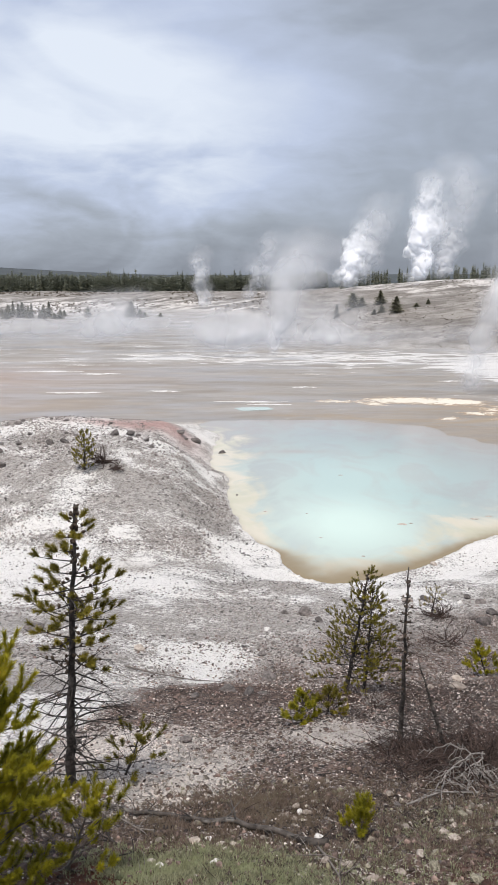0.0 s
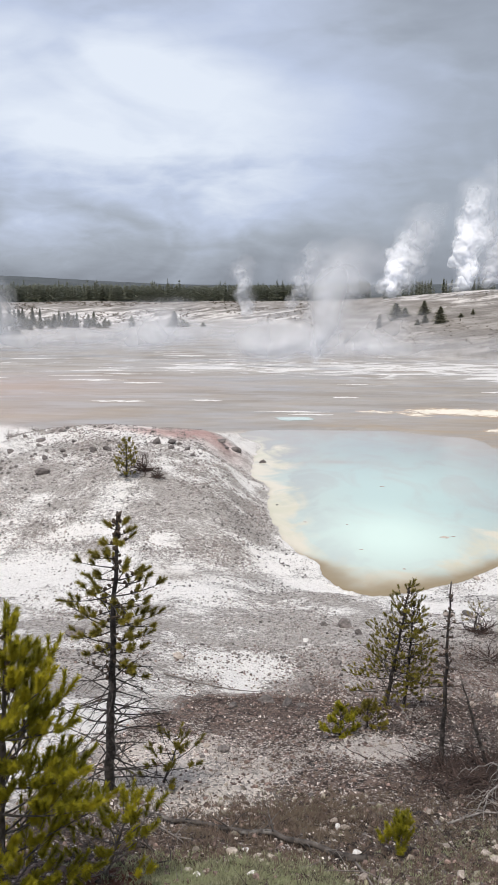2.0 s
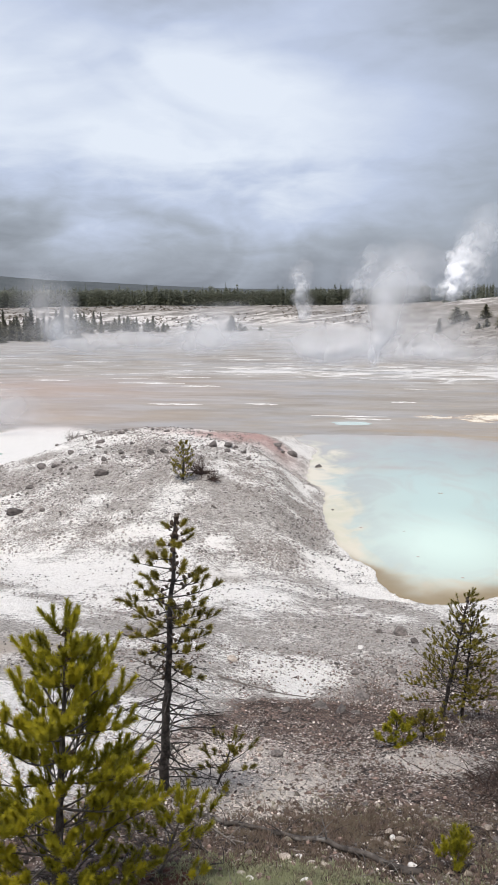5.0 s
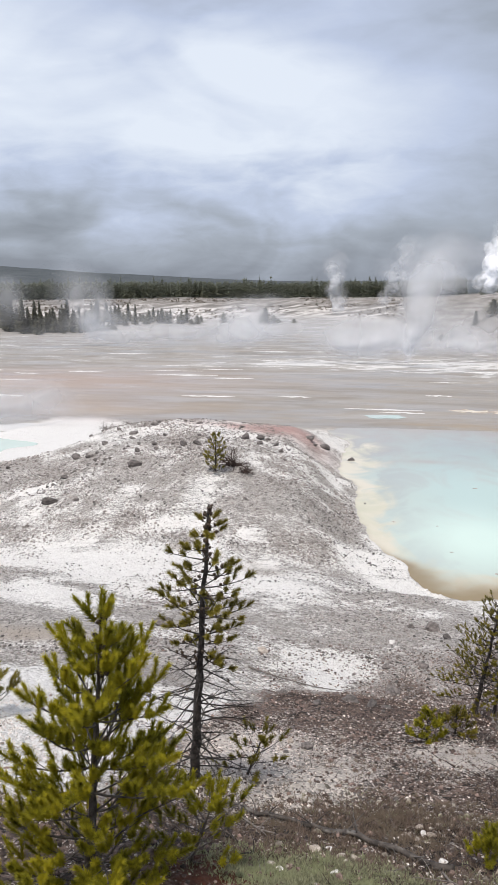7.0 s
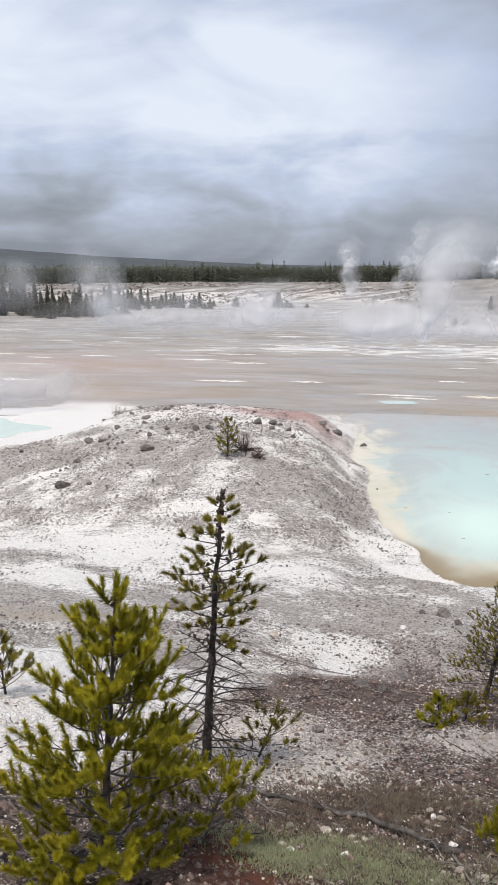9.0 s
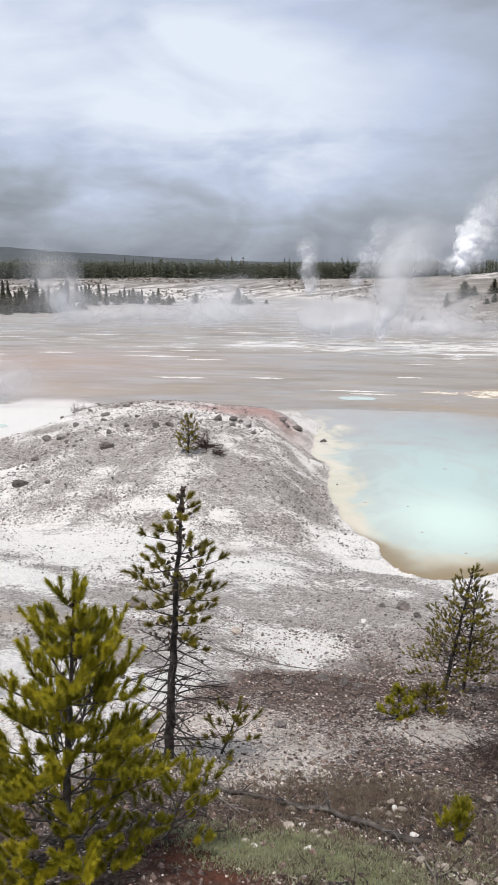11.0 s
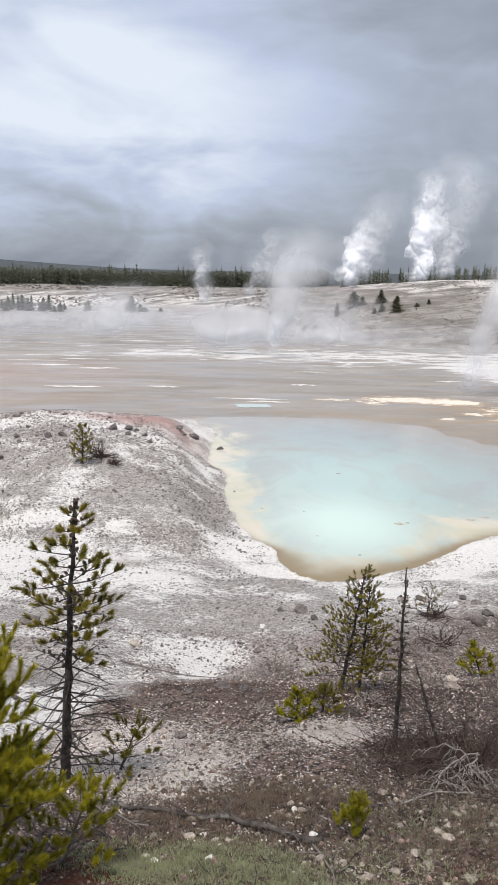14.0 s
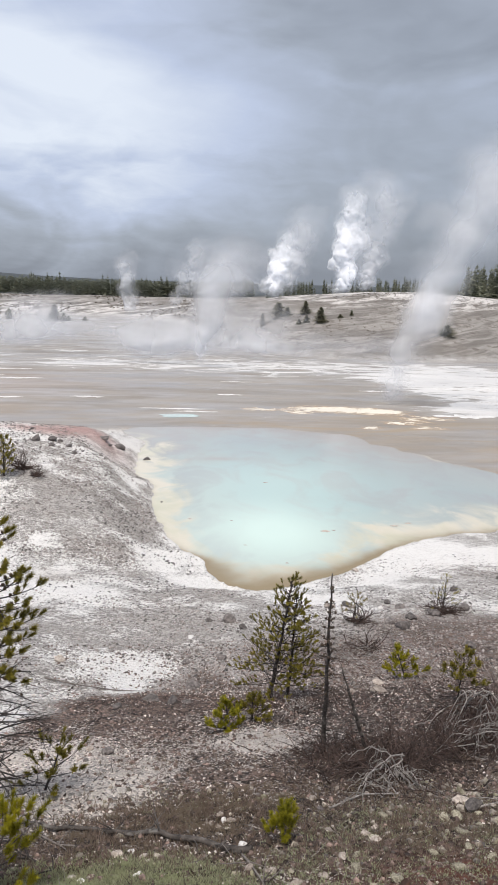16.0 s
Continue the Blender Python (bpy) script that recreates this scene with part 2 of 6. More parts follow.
def water_material():
    m, k, out = material("milky_hot_water")
    p = place(k)
    d = k.attr("depth")
    n = k.noise(k.scaled(p, (0.16, 0.10, 1)), 2.0, 4, 0.55, 0.8)
    n2 = k.noise(k.scaled(p, (0.8, 0.7, 1.0)), 0.5, 5, 0.55, 0.8)
    n3 = k.math("MULTIPLY", k.math("SUBTRACT", n2, 0.5), 1.3)
    col = k.mix(k.step(d, 0.2, 1.0), (0.50, 0.57, 0.53), (0.41, 0.545, 0.545))
    col = k.mix(k.math("MULTIPLY", k.step(n, 0.44, 0.66), 0.8), col, (0.405, 0.425, 0.43))
    # haze greys the far water: steam and distance painted into its colour
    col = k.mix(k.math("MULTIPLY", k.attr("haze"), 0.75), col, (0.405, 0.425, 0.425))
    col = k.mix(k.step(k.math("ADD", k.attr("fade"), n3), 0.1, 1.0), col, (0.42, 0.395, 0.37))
    # the middle's bright glow is painted into the base colour; nothing emits
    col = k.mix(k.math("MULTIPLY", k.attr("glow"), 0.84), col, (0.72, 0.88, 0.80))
    lobes = k.math("MULTIPLY", k.math("MULTIPLY", k.math("SUBTRACT", n2, 0.5), 3.0), k.math("MULTIPLY", k.attr("cream"), 2.2, clamp=True))
    cream = k.mix(k.step(n, 0.42, 0.62), (0.72, 0.67, 0.55), (0.64, 0.62, 0.48))
    col = k.mix(k.step(k.math("ADD", k.attr("cream"), lobes), 0.12, 0.95), col, cream)
    col = k.mix(k.step(k.math("ADD", k.attr("brown"), k.math("MULTIPLY", lobes, 0.25)), 0.08, 1.25), col, (0.31, 0.245, 0.15))
    b = principled(k, out, col, 0.2, k.noise(p, 3.0, 2), 0.03, 0.01)
    b.inputs["IOR"].default_value = 1.33
    return m


def steam_material(name="steam", gain=1.0, scale=0.25, soft=1.0, tone=(0.86, 0.865, 0.88)):
    """Thin vapour: lets most of the view through, thicker towards the core of the plume and in its billows. Droplets scatter the light from above to all sides."""
    m, k, out = material(name)
    p = place(k)
    n = k.noise(p, scale, 3, 0.45, 0.2)
    a = k.math("MULTIPLY", k.attr("body"), k.step(n, 0.5 - 0.34 / soft, 0.5 + 0.16 / soft, 0.35, 1.15))
    a = k.math("MULTIPLY", a, gain, clamp=True)
    up, down = k.node("ShaderNodeCombineXYZ", {2: 0.9}), k.node("ShaderNodeCombineXYZ", {2: -1.0})
    bulge = k.node("ShaderNodeVectorMath", {0: up.outputs[0], 1: k.node("ShaderNodeNewGeometry").outputs["Normal"]})
    round_up = k.node("ShaderNodeVectorMath", {0: bulge.outputs[0]})
    round_up.operation = "NORMALIZE"
    diff = k.node("ShaderNodeBsdfDiffuse", {0: tone, "Normal": round_up.outputs[0]})
    trans = k.node("ShaderNodeBsdfTranslucent", {0: tone, "Normal": down.outputs[0]})
    white = k.node("ShaderNodeAddShader", {0: diff.outputs[0], 1: trans.outputs[0]})
    clear = k.node("ShaderNodeBsdfTransparent")
    mix = k.node("ShaderNodeMixShader", {0: a})
    k.put(mix.inputs[1], clear.outputs[0]), k.put(mix.inputs[2], white.outputs[0])
    k.put(out.inputs[0], mix.outputs[0])
    return m


GROUND = ground_material()
WATER = water_material()
BARK = simple("weathered_bark", (0.02, 0.017, 0.015), (0.085, 0.072, 0.064), 26, 0.9, 1.0, 0.012, third=(0.135, 0.118, 0.106))
PALE_BARK = simple("grey_bark", (0.12, 0.10, 0.09), (0.27, 0.24, 0.215), 30, 0.9, 0.7, 0.006)
DEADWOOD = simple("bleached_deadwood", (0.15, 0.135, 0.125), (0.40, 0.365, 0.335), 25, 0.85, 0.6, 0.005, per_island=0.7)
BRUSH = simple("dry_brush", (0.024, 0.016, 0.0135), (0.112, 0.074, 0.062), 20, 0.9, 0.3, 0.004, per_island=0.9)
LIMB_BARK = simple("grey_brown_bark", (0.055, 0.046, 0.04), (0.17, 0.15, 0.135), 30, 0.9, 0.7, 0.006)
NEEDLE = needle_material("fresh_needles", (0.19, 0.185, 0.018), (0.46, 0.42, 0.028), (0.58, 0.51, 0.034))
OLD_NEEDLE = needle_material("dull_needles", (0.10, 0.09, 0.018), (0.32, 0.27, 0.045), (0.40, 0.335, 0.05))
DULL_NEEDLE = needle_material("browned_needles", (0.10, 0.075, 0.03), (0.29, 0.23, 0.08), (0.33, 0.27, 0.08))
# aerial haze over the forest is painted in as lighter, greyer needles
HAZED_NEEDLE = needle_material("hazed_conifer", (0.20, 0.21, 0.155), (0.32, 0.33, 0.25), (0.29, 0.30, 0.22))
HILL_NEEDLE = needle_material("hillside_conifer", (0.12, 0.118, 0.078), (0.27, 0.262, 0.18), (0.30, 0.285, 0.195))
SCRUB = needle_material("distant_scrub", (0.14, 0.11, 0.085), (0.28, 0.23, 0.18), (0.20, 0.17, 0.12))
CONE = simple("cone_scales", (0.05, 0.035, 0.025), (0.14, 0.10, 0.07), 60)
ROCK = simple("dark_rock", (0.085, 0.075, 0.072), (0.25, 0.22, 0.205), 6, 0.9, 0.5, 0.02, per_object=0.7)
PALE_ROCK = simple("pale_rock", (0.28, 0.235, 0.20), (0.54, 0.47, 0.41), 5, 0.9, 0.35, 0.004, per_object=0.5)
WHITE_ROCK = simple("white_rock", (0.68, 0.65, 0.62), (0.90, 0.87, 0.84), 5, 0.9, 0.3, 0.004)
PEBBLE = simple("pebbles", (0.175, 0.150, 0.138), (0.49, 0.437, 0.407), 20, 0.9, 0.3, 0.01, per_island=0.9)
DARK_PEBBLE = simple("dark_pebbles", (0.07, 0.064, 0.06), (0.20, 0.18, 0.168), 20, 0.9, 0.3, 0.01, per_island=0.9)
SOIL_PEBBLE = simple("brown_pebbles", (0.038, 0.027, 0.023), (0.30, 0.215, 0.182), 20, 0.9, 0.3, 0.01, per_island=1.3)
CRUMB = simple("pale_crumbs", (0.50, 0.43, 0.385), (0.84, 0.765, 0.715), 20, 0.9, 0.3, 0.01, per_island=0.8)
GRASS = needle_material("grey_green_herbs", (0.19, 0.195, 0.115), (0.50, 0.50, 0.33), (0.40, 0.425, 0.25))
STRAW = needle_material("withered_herbs", (0.10, 0.070, 0.054), (0.31, 0.232, 0.18), (0.24, 0.19, 0.135))
LICHEN = simple("lichen_rock", (0.19, 0.17, 0.12), (0.52, 0.48, 0.37), 9, 0.95, 0.9, 0.012, per_object=0.5, third=(0.15, 0.12, 0.095))
STONE_MIX = simple("mixed_stones", (0.12, 0.10, 0.082), (0.46, 0.41, 0.345), 14, 0.92, 0.5, 0.006, per_island=1.0, third=(0.27, 0.25, 0.17))
CRUST = simple("sinter_crust", (0.66, 0.63, 0.60), (0.88, 0.87, 0.85), 1.2, 0.7, 0.3, 0.02)
STEAM = steam_material("steam", 1.0, 0.35, 1.0, (0.72, 0.725, 0.74))
MIST = steam_material("mist", 1.0, 0.13, 1.2, (0.55, 0.555, 0.57))


# ---- terrain shape ----
def vnoise(x, y, seed=0):
    """Smooth lattice noise in 0..1 for arrays."""
    xi, yi = np.floor(x).astype(np.int64), np.floor(y).astype(np.int64)
    fx, fy = x - xi, y - yi
    fx, fy = fx * fx * (3 - 2 * fx), fy * fy * (3 - 2 * fy)

    def lattice(a, b):
        h = (a * 374761393 + b * 668265263 + seed * 974634777) & 0xFFFFFFFF
        h = ((h ^ (h >> 13)) * 1274126177) & 0xFFFFFFFF
        return ((h ^ (h >> 16)) & 0xFFFF) / 65535.0

    return (lattice(xi, yi) * (1 - fx) + lattice(xi + 1, yi) * fx) * (1 - fy) + (lattice(xi, yi + 1) * (1 - fx) + lattice(xi + 1, yi + 1) * fx) * fy


def fbm(x, y, octaves=4, seed=0):
    s, a = 0.0, 0.5
    for k in range(octaves):
        s = s + a * (vnoise(x * 2**k + 17.3 * k, y * 2**k - 9.1 * k, seed + k) - 0.5)
        a *= 0.55
    return s


def smooth(v, lo, hi):
    t = np.clip((v - lo) / (hi - lo), 0, 1)
    return t * t * (3 - 2 * t)


def closed_curve(points, steps=8):
    """A closed Catmull-Rom loop through the points."""
    p = np.array(points, float)
    n, out = len(p), []
    for i in range(n):
        a, b, c, d = p[i - 1], p[i], p[(i + 1) % n], p[(i + 2) % n]
        for s in np.arange(steps) / steps:
            out.append(0.5 * (2 * b + (c - a) * s + (2 * a - 5 * b + 4 * c - d) * s**2 + (3 * b - a - 3 * c + d) * s**3))
    return np.array(out)


SHORE = closed_curve([(-3.0, 55.0), (-2.1, 49.5), (-2.0, 45.3), (-2.4, 42.7), (-1.2, 38.7), (-0.8, 33.2), (0.0, 30.1), (1.1, 27.7), (1.7, 25.8), (2.6, 24.9), (4.1, 25.0),
                      (5.6, 25.7), (7.3, 26.8), (9.2, 28.9), (11.0, 30.1), (13.0, 30.9), (15.3, 31.3), (19.5, 31.8), (24.0, 34.0), (24.5, 38.0), (20.0, 41.8), (15.7, 49.3), (10.9, 54.2), (4.1, 56.8)])


def shore_distance(x, y):
    """Metres from the pool's edge, positive in the pool."""
    x, y = np.asarray(x, float), np.asarray(y, float)
    best, inside = np.full(x.shape, 1e9), np.zeros(x.shape, bool)
    near = (np.abs(x - 10) < 40) & (y > 20.5) & (y < 64)
    if not near.any():
        return -best
    px, py = x[near], y[near]
    b2, ins = np.full(px.shape, 1e9), np.zeros(px.shape, bool)
    for (ax, ay), (bx, by) in zip(SHORE, np.roll(SHORE, -1, 0)):
        dx, dy = bx - ax, by - ay
        s = np.clip(((px - ax) * dx + (py - ay) * dy) / (dx * dx + dy * dy + 1e-12), 0, 1)
        b2 = np.minimum(b2, np.hypot(px - ax - s * dx, py - ay - s * dy))
        if ay != by:
            ins ^= ((ay > py) != (by > py)) & (px < ax + (py - ay) * dx / dy)
    best[near], inside[near] = b2, ins
    return np.where(inside, best, -best) + np.where(near, 0.75 * fbm(x * 0.9, y * 0.9, 4, 121) + smooth(y, 40, 48) * 3.2 * fbm(x * 0.22, y * 0.22, 4, 131), 0)


HILL_AZ = (-9, -4, 0, 3.9, 8.3, 11.2, 14.7, 19, 24.3, 34, 44)
HILL_TOP = (3.4, 3.2, 3.6, 5.5, 8.2, 9.0, 10.0, 10.4, 9.5, 8.5, 8.0)
HILL_FOOT = (222, 218, 205, 140, 116, 112, 111, 114, 122, 128, 132)
BANK_AZ = (-60, -45, -28, -16, -6, 0, 20)
BANK_FOOT = (140, 150, 170, 192, 210, 222, 230)
RIDGE_AZ = (-60, -45, -38, -31.3, -26.2, -21.3, -17, -13.6, -9.1, -5, -3.65, -2, 0, 3)
RIDGE_TOP = (0, 0.2, 0.35, 0.75, 1.55, 2.45, 2.6, 2.55, 2.05, 1.65, 1.35, 0.7, 0.25, 0)
BACK_AZ = (-60, -33, -30, -27, -24, -21.5, -19)
BACK = (40.5, 40.5, 40.5, 40.5, 41.0, 43.0, 44.0)
TOE = 11.3


def height(x, y):
    """The ground's height over the water level."""
    x, y = np.asarray(x, float), np.asarray(y, float)
    r, az = np.hypot(x, y), np.degrees(np.arctan2(x, y))
    d = shore_distance(x, y)
    # the slope under the viewer, a break at its toe, and the pale apron below
    wig = 0.5 * fbm(x * 0.35, y * 0.35, 3, 5)
    toe = TOE + wig * 1.5 + 0.12 * np.clip(x, -8, 12)
    upper = 9.3 - 0.46 * np.clip(y, -30, None)
    z_toe = 9.3 - 0.46 * toe
    lower = np.where(y < toe, upper, z_toe * (1 - np.clip((y - toe) / (26.5 - toe), 0, 1)) - 0.14 * smooth(y, toe, toe + 0.25) * smooth(28 - y, 0, 8) * np.exp(-(((x + 0.3) / 1.9) ** 2)))
    base = np.maximum(lower, 0.06)
    # the pale hummock beside the pool
    crest = np.interp(az, RIDGE_AZ, RIDGE_TOP)
    brow = np.interp(az, BACK_AZ, BACK)
    mound = crest * smooth(r, 20, 43.5) ** 0.8 * (1 - smooth(r, brow, brow + 10.0)) + 0.5 * np.exp(-(((x + 7.5) / 5.0) ** 2) - ((y - 34) / 7.0) ** 2)
    soft = 0.9 * smooth(base + mound, 0.1, 1.5)
    z = 0.5 * (base + mound + np.sqrt((base - mound) ** 2 + soft**2))
    # banks to the right of the pool's near shore
    z = z + 0.25 * smooth(x, 8, 16) * smooth(32.2 - y, 0, 6)
    # land tapers down to the water's edge and under it
    rim = smooth(-d, 0.0, 3.5)
    z_land = np.where(y < 53, 0.03 * smooth(-d, 0, 0.5) + z * (0.15 * smooth(-d, 0, 0.6) + 0.85 * rim), 0.05 * smooth(-d, 0, 0.5))
    z_land = np.where(d < -6, z, z_land)
    z = np.where(d > 0, -0.4 * np.clip(d / 2.5, 0, 1), z_land)
    # roughness, dying away on the mud flat
    dry = smooth(z, 0.1, 0.5) * smooth(70 - r, 0, 20)
    z = z + dry * (0.35 * fbm(x * 0.25, y * 0.25, 4, 11) + 0.16 * fbm(x * 1.3, y * 1.3, 4, 23))
    near = smooth(14 - y, 0, 5)
    z = z + near * (0.12 * fbm(x * 2.2, y * 2.2, 4, 31) + 0.05 * fbm(x * 9.0, y * 9.0, 3, 41))
    z = z + dry * 0.03 * fbm(x * 7.0, y * 7.0, 3, 51)
    # the far banks and the pale hill
    bank_foot = np.interp(az, BANK_AZ, BANK_FOOT)
    bank = 3.6 * smooth(r, bank_foot, bank_foot + 125) ** 0.8 * (1 + 0.5 * fbm(x * 0.03, y * 0.03, 4, 61))
    top, foot = np.interp(az, HILL_AZ, HILL_TOP), np.interp(az, HILL_AZ, HILL_FOOT)
    rise = np.clip((r - foot + 4) / 50, 0, 1)
    hill = top * (0.75 * rise + 0.25 * rise * rise * (3 - 2 * rise)) * smooth(r, foot - 6, foot + 8) * (1 - 0.25 * smooth(r, 195, 330)) * smooth(az, -9, 0) * smooth(110 - np.abs(az), 0, 30)
    far = np.maximum(bank, hill) * smooth(130 - np.abs(az), 0, 40)
    far = far + smooth(far, 0.1, 1.0) * (0.7 * fbm(x * 0.05, y * 0.05, 4, 71) + 0.35 * fbm(x * 0.3, y * 0.3, 3, 77))
    back = np.where(y < 0, 9.3 + 0.12 * np.minimum(-y, 60), 0)
    far = far + smooth(r, 1200, 3600) * (14 + (70 + 40 * fbm(az * 0.12, r * 0.001, 3, 81)) * smooth(-az, 4, 34) * smooth(160 + az, 0, 60))
    z = np.where(r > 95, np.maximum(z, far), z)
    return np.where(y < 0, np.minimum(back, 30) + 0.12 * fbm(x * 2.2, y * 2.2, 4, 31) * (r < 40), z)


# ---- end of terrain shape ----


def mesh_object(name, verts, faces, mat, shade=True, attrs=None, parent=None, label=""):
    me = bpy.data.meshes.new(name)
    me.from_pydata(verts, [], faces)
    me.materials.append(mat)
    if shade:
        me.shade_smooth()
    for key, values in (attrs or {}).items():
        me.attributes.new(key, "FLOAT", "POINT").data.foreach_set("value", np.asarray(values, np.float32))
    ob = new(name, me)
    if parent:
        ob.parent = parent
    if label:
        tagged(ob, label)
    return ob


def near_grid():
    gx, gy = np.meshgrid(np.arange(-7, 10.01, 0.025), np.arange(1.5, 20.01, 0.025), indexing="ij")
    return height(gx.ravel(), gy.ravel()).reshape(gx.shape)


NEAR = near_grid()


@functools.lru_cache(None)
def level(x, y):
    """The ground's height at one spot; near the viewer from a fine grid."""
    if -6.9 < x < 9.9 and 1.6 < y < 19.9:
        u, v = (x + 7) / 0.025, (y - 1.5) / 0.025
        i, j = int(u), int(v)
        u, v = u - i, v - j
        return float((NEAR[i, j] * (1 - u) + NEAR[i + 1, j] * u) * (1 - v) + (NEAR[i, j + 1] * (1 - u) + NEAR[i + 1, j + 1] * u) * v)
    return float(height(np.array([x]), np.array([y]))[0])


def ground():
    az = np.r_[np.arange(-42, 39, 0.2), np.arange(39, 318, 4.0)]
    r = [0.02]
    while r[-1] < 4600:
        q = r[-1]
        r.append(q * (1.3 if q < 0.4 else 1.06 if q < 2.2 else 1.0072 if q < 60 else 1.019))
    r = np.array(r)
    a, rr = np.meshgrid(np.radians(az), r)
    x, y = rr * np.sin(a), rr * np.cos(a)
    z = height(x.ravel(), y.ravel())
    n, m = len(az), len(r)
    co = np.c_[x.ravel(), y.ravel(), z]
    co = np.vstack([co, (0, 0, 9.3)])
    i = np.arange(n * (m - 1)).reshape(m - 1, n)
    j = np.roll(i, -1, 1)
    quads = np.stack([i, j, j + n, i + n], -1).reshape(-1, 4)[:, ::-1]
    cap = np.stack([np.full(n, n * m), np.arange(n), np.roll(np.arange(n), -1)], -1)[:, ::-1]
    me = bpy.data.meshes.new("ground")
    loops = np.r_[quads.ravel(), cap.ravel()].astype(np.int32)
    me.vertices.add(len(co))
    me.vertices.foreach_set("co", co.astype(np.float32).ravel())
    me.loops.add(len(loops))
    me.loops.foreach_set("vertex_index", loops)
    starts = np.r_[np.arange(len(quads)) * 4, len(quads) * 4 + np.arange(len(cap)) * 3]
    me.polygons.add(len(starts))
    me.polygons.foreach_set("loop_start", starts.astype(np.int32))
    me.update(calc_edges=True)
    me.validate()
    X, Y = co[:, 0], co[:, 1]
    R, A = np.hypot(X, Y), np.degrees(np.arctan2(X, Y))
    d = shore_distance(X, Y)
    for key, v in zones(X, Y, co[:, 2], R, A, d).items():
        me.attributes.new(key, "FLOAT", "POINT").data.foreach_set("value", v.astype(np.float32))
    me.materials.append(GROUND)
    me.shade_smooth()
    return tagged(new("ground", me), "pale sinter flats, brown gravel slope and mud basin", "ground", kind="structure")


def blob(x, y, cx, cy, rx, ry, power=1.0):
    return np.exp(-((((x - cx) / rx) ** 2 + ((y - cy) / ry) ** 2) ** power))


def zones(x, y, z, r, az, d):
    """Which kind of ground lies where."""
    toe = TOE + 0.75 * fbm(x * 0.35, y * 0.35, 3, 5) + 0.12 * np.clip(x, -8, 12) + 6.0 * fbm(x * 0.5, y * 0.2, 4, 161) * (1 - np.exp(-(((x + 0.5) / 0.8) ** 2)))
    soil = smooth(toe - y, -2.2, 1.6) + 0.45 * fbm(x * 0.9, y * 0.9, 4, 95) * smooth(14 - y, 0, 2)
    soil = np.maximum(soil, 0.62 * smooth(x, 0.2, 2.4) * smooth(17.0 - y, 0, 3.5))
    soil = np.maximum(soil, 0.72 * smooth(x, 3.0, 6.0) * smooth(19.5 - y, 0, 4))
    soil = soil - 0.55 * blob(x, y, -0.8, 5.6, 0.9, 1.1) - 1.3 * smooth(-1.55 - x, 0, 0.8) * smooth(10.5 - y, 0, 3) * smooth(y, 3.6, 4.4) - 0.12 * blob(x, y, 1.0, 6.6, 0.8, 0.5) - 0.9 * blob(x, y, -0.86, 12.1, 0.42, 0.85, 1.6) - 0.7 * smooth(-1.1 - x, 0, 0.9) * smooth(y, 8.3, 9.6)
    white = 0.46 + 0.09 * smooth(y, 17, 22) + 0.7 * fbm(x * 0.22, y * 0.22, 3, 91) + 1.45 * fbm(x * 0.8, y * 0.8, 5, 93)
    warp = np.clip(0.1 * y, 0.6, 3.5)
    wx, wy = x + warp * fbm(x * 0.4, y * 0.4, 5, 141), y + warp * fbm(x * 0.4, y * 0.4, 5, 151)
    for cx, cy, rx, ry, gain in ((-9.6, 17.0, 2.6, 1.5, 0.75), (-10.8, 22.2, 3.2, 2.0, 0.7), (-9.6, 24.9, 2.6, 1.4, 0.5), (-7.2, 23.6, 2.0, 1.8, 0.7), (-6.0, 20.0, 2.2, 1.3, 0.45),
                                 (-8.0, 27.8, 2.6, 0.7, 0.4), (-3.4, 22.6, 2.2, 1.8, 0.22), (-9.4, 30.5, 1.8, 0.6, 0.3), (-16.3, 31.4, 1.0, 0.5, 0.6), (-0.2, 27.6, 1.1, 1.2, 0.75),
                                 (0.3, 24.8, 1.5, 0.8, 0.6), (-2.4, 20.4, 1.5, 1.0, 0.4), (1.8, 24.6, 0.9, 0.5, 0.7), (11.0, 28.0, 4.0, 1.5, 0.6), (9.0, 25.6, 2.6, 0.9, 0.5),
                                 (14.5, 26.6, 3.0, 1.2, 0.5), (-16.0, 24.0, 4.0, 2.0, 0.4), (-14.0, 18.0, 3.0, 1.4, 0.35), (-3.5, 40.0, 2.0, 1.6, 0.3), (-11.0, 40.5, 4.0, 1.6, 0.25)):
        white = white + gain * blob(wx, wy, cx, cy, rx, ry, 1.6)
    white = white - 0.3 * smooth(17.5 - y, 0, 3) - 0.3 * blob(wx, wy, 0.7, 13.0, 0.9, 1.3) - 0.3 * blob(wx, wy, -2.8, 13.0, 1.0, 1.4) + 0.9 * smooth(-1.6 - x, 0, 0.8) * smooth(11 - y, 0, 3)
    white = white + 1.5 * blob(x, y, -0.86, 12.1, 0.30, 0.75, 1.5) + 0.9 * blob(wx, wy, -0.95, 13.2, 0.7, 1.0) + 0.35 * blob(wx, wy, -1.0, 13.9, 1.3, 1.2) - 0.3 * blob(wx, wy, -3.6, 12.8, 1.6, 1.0)
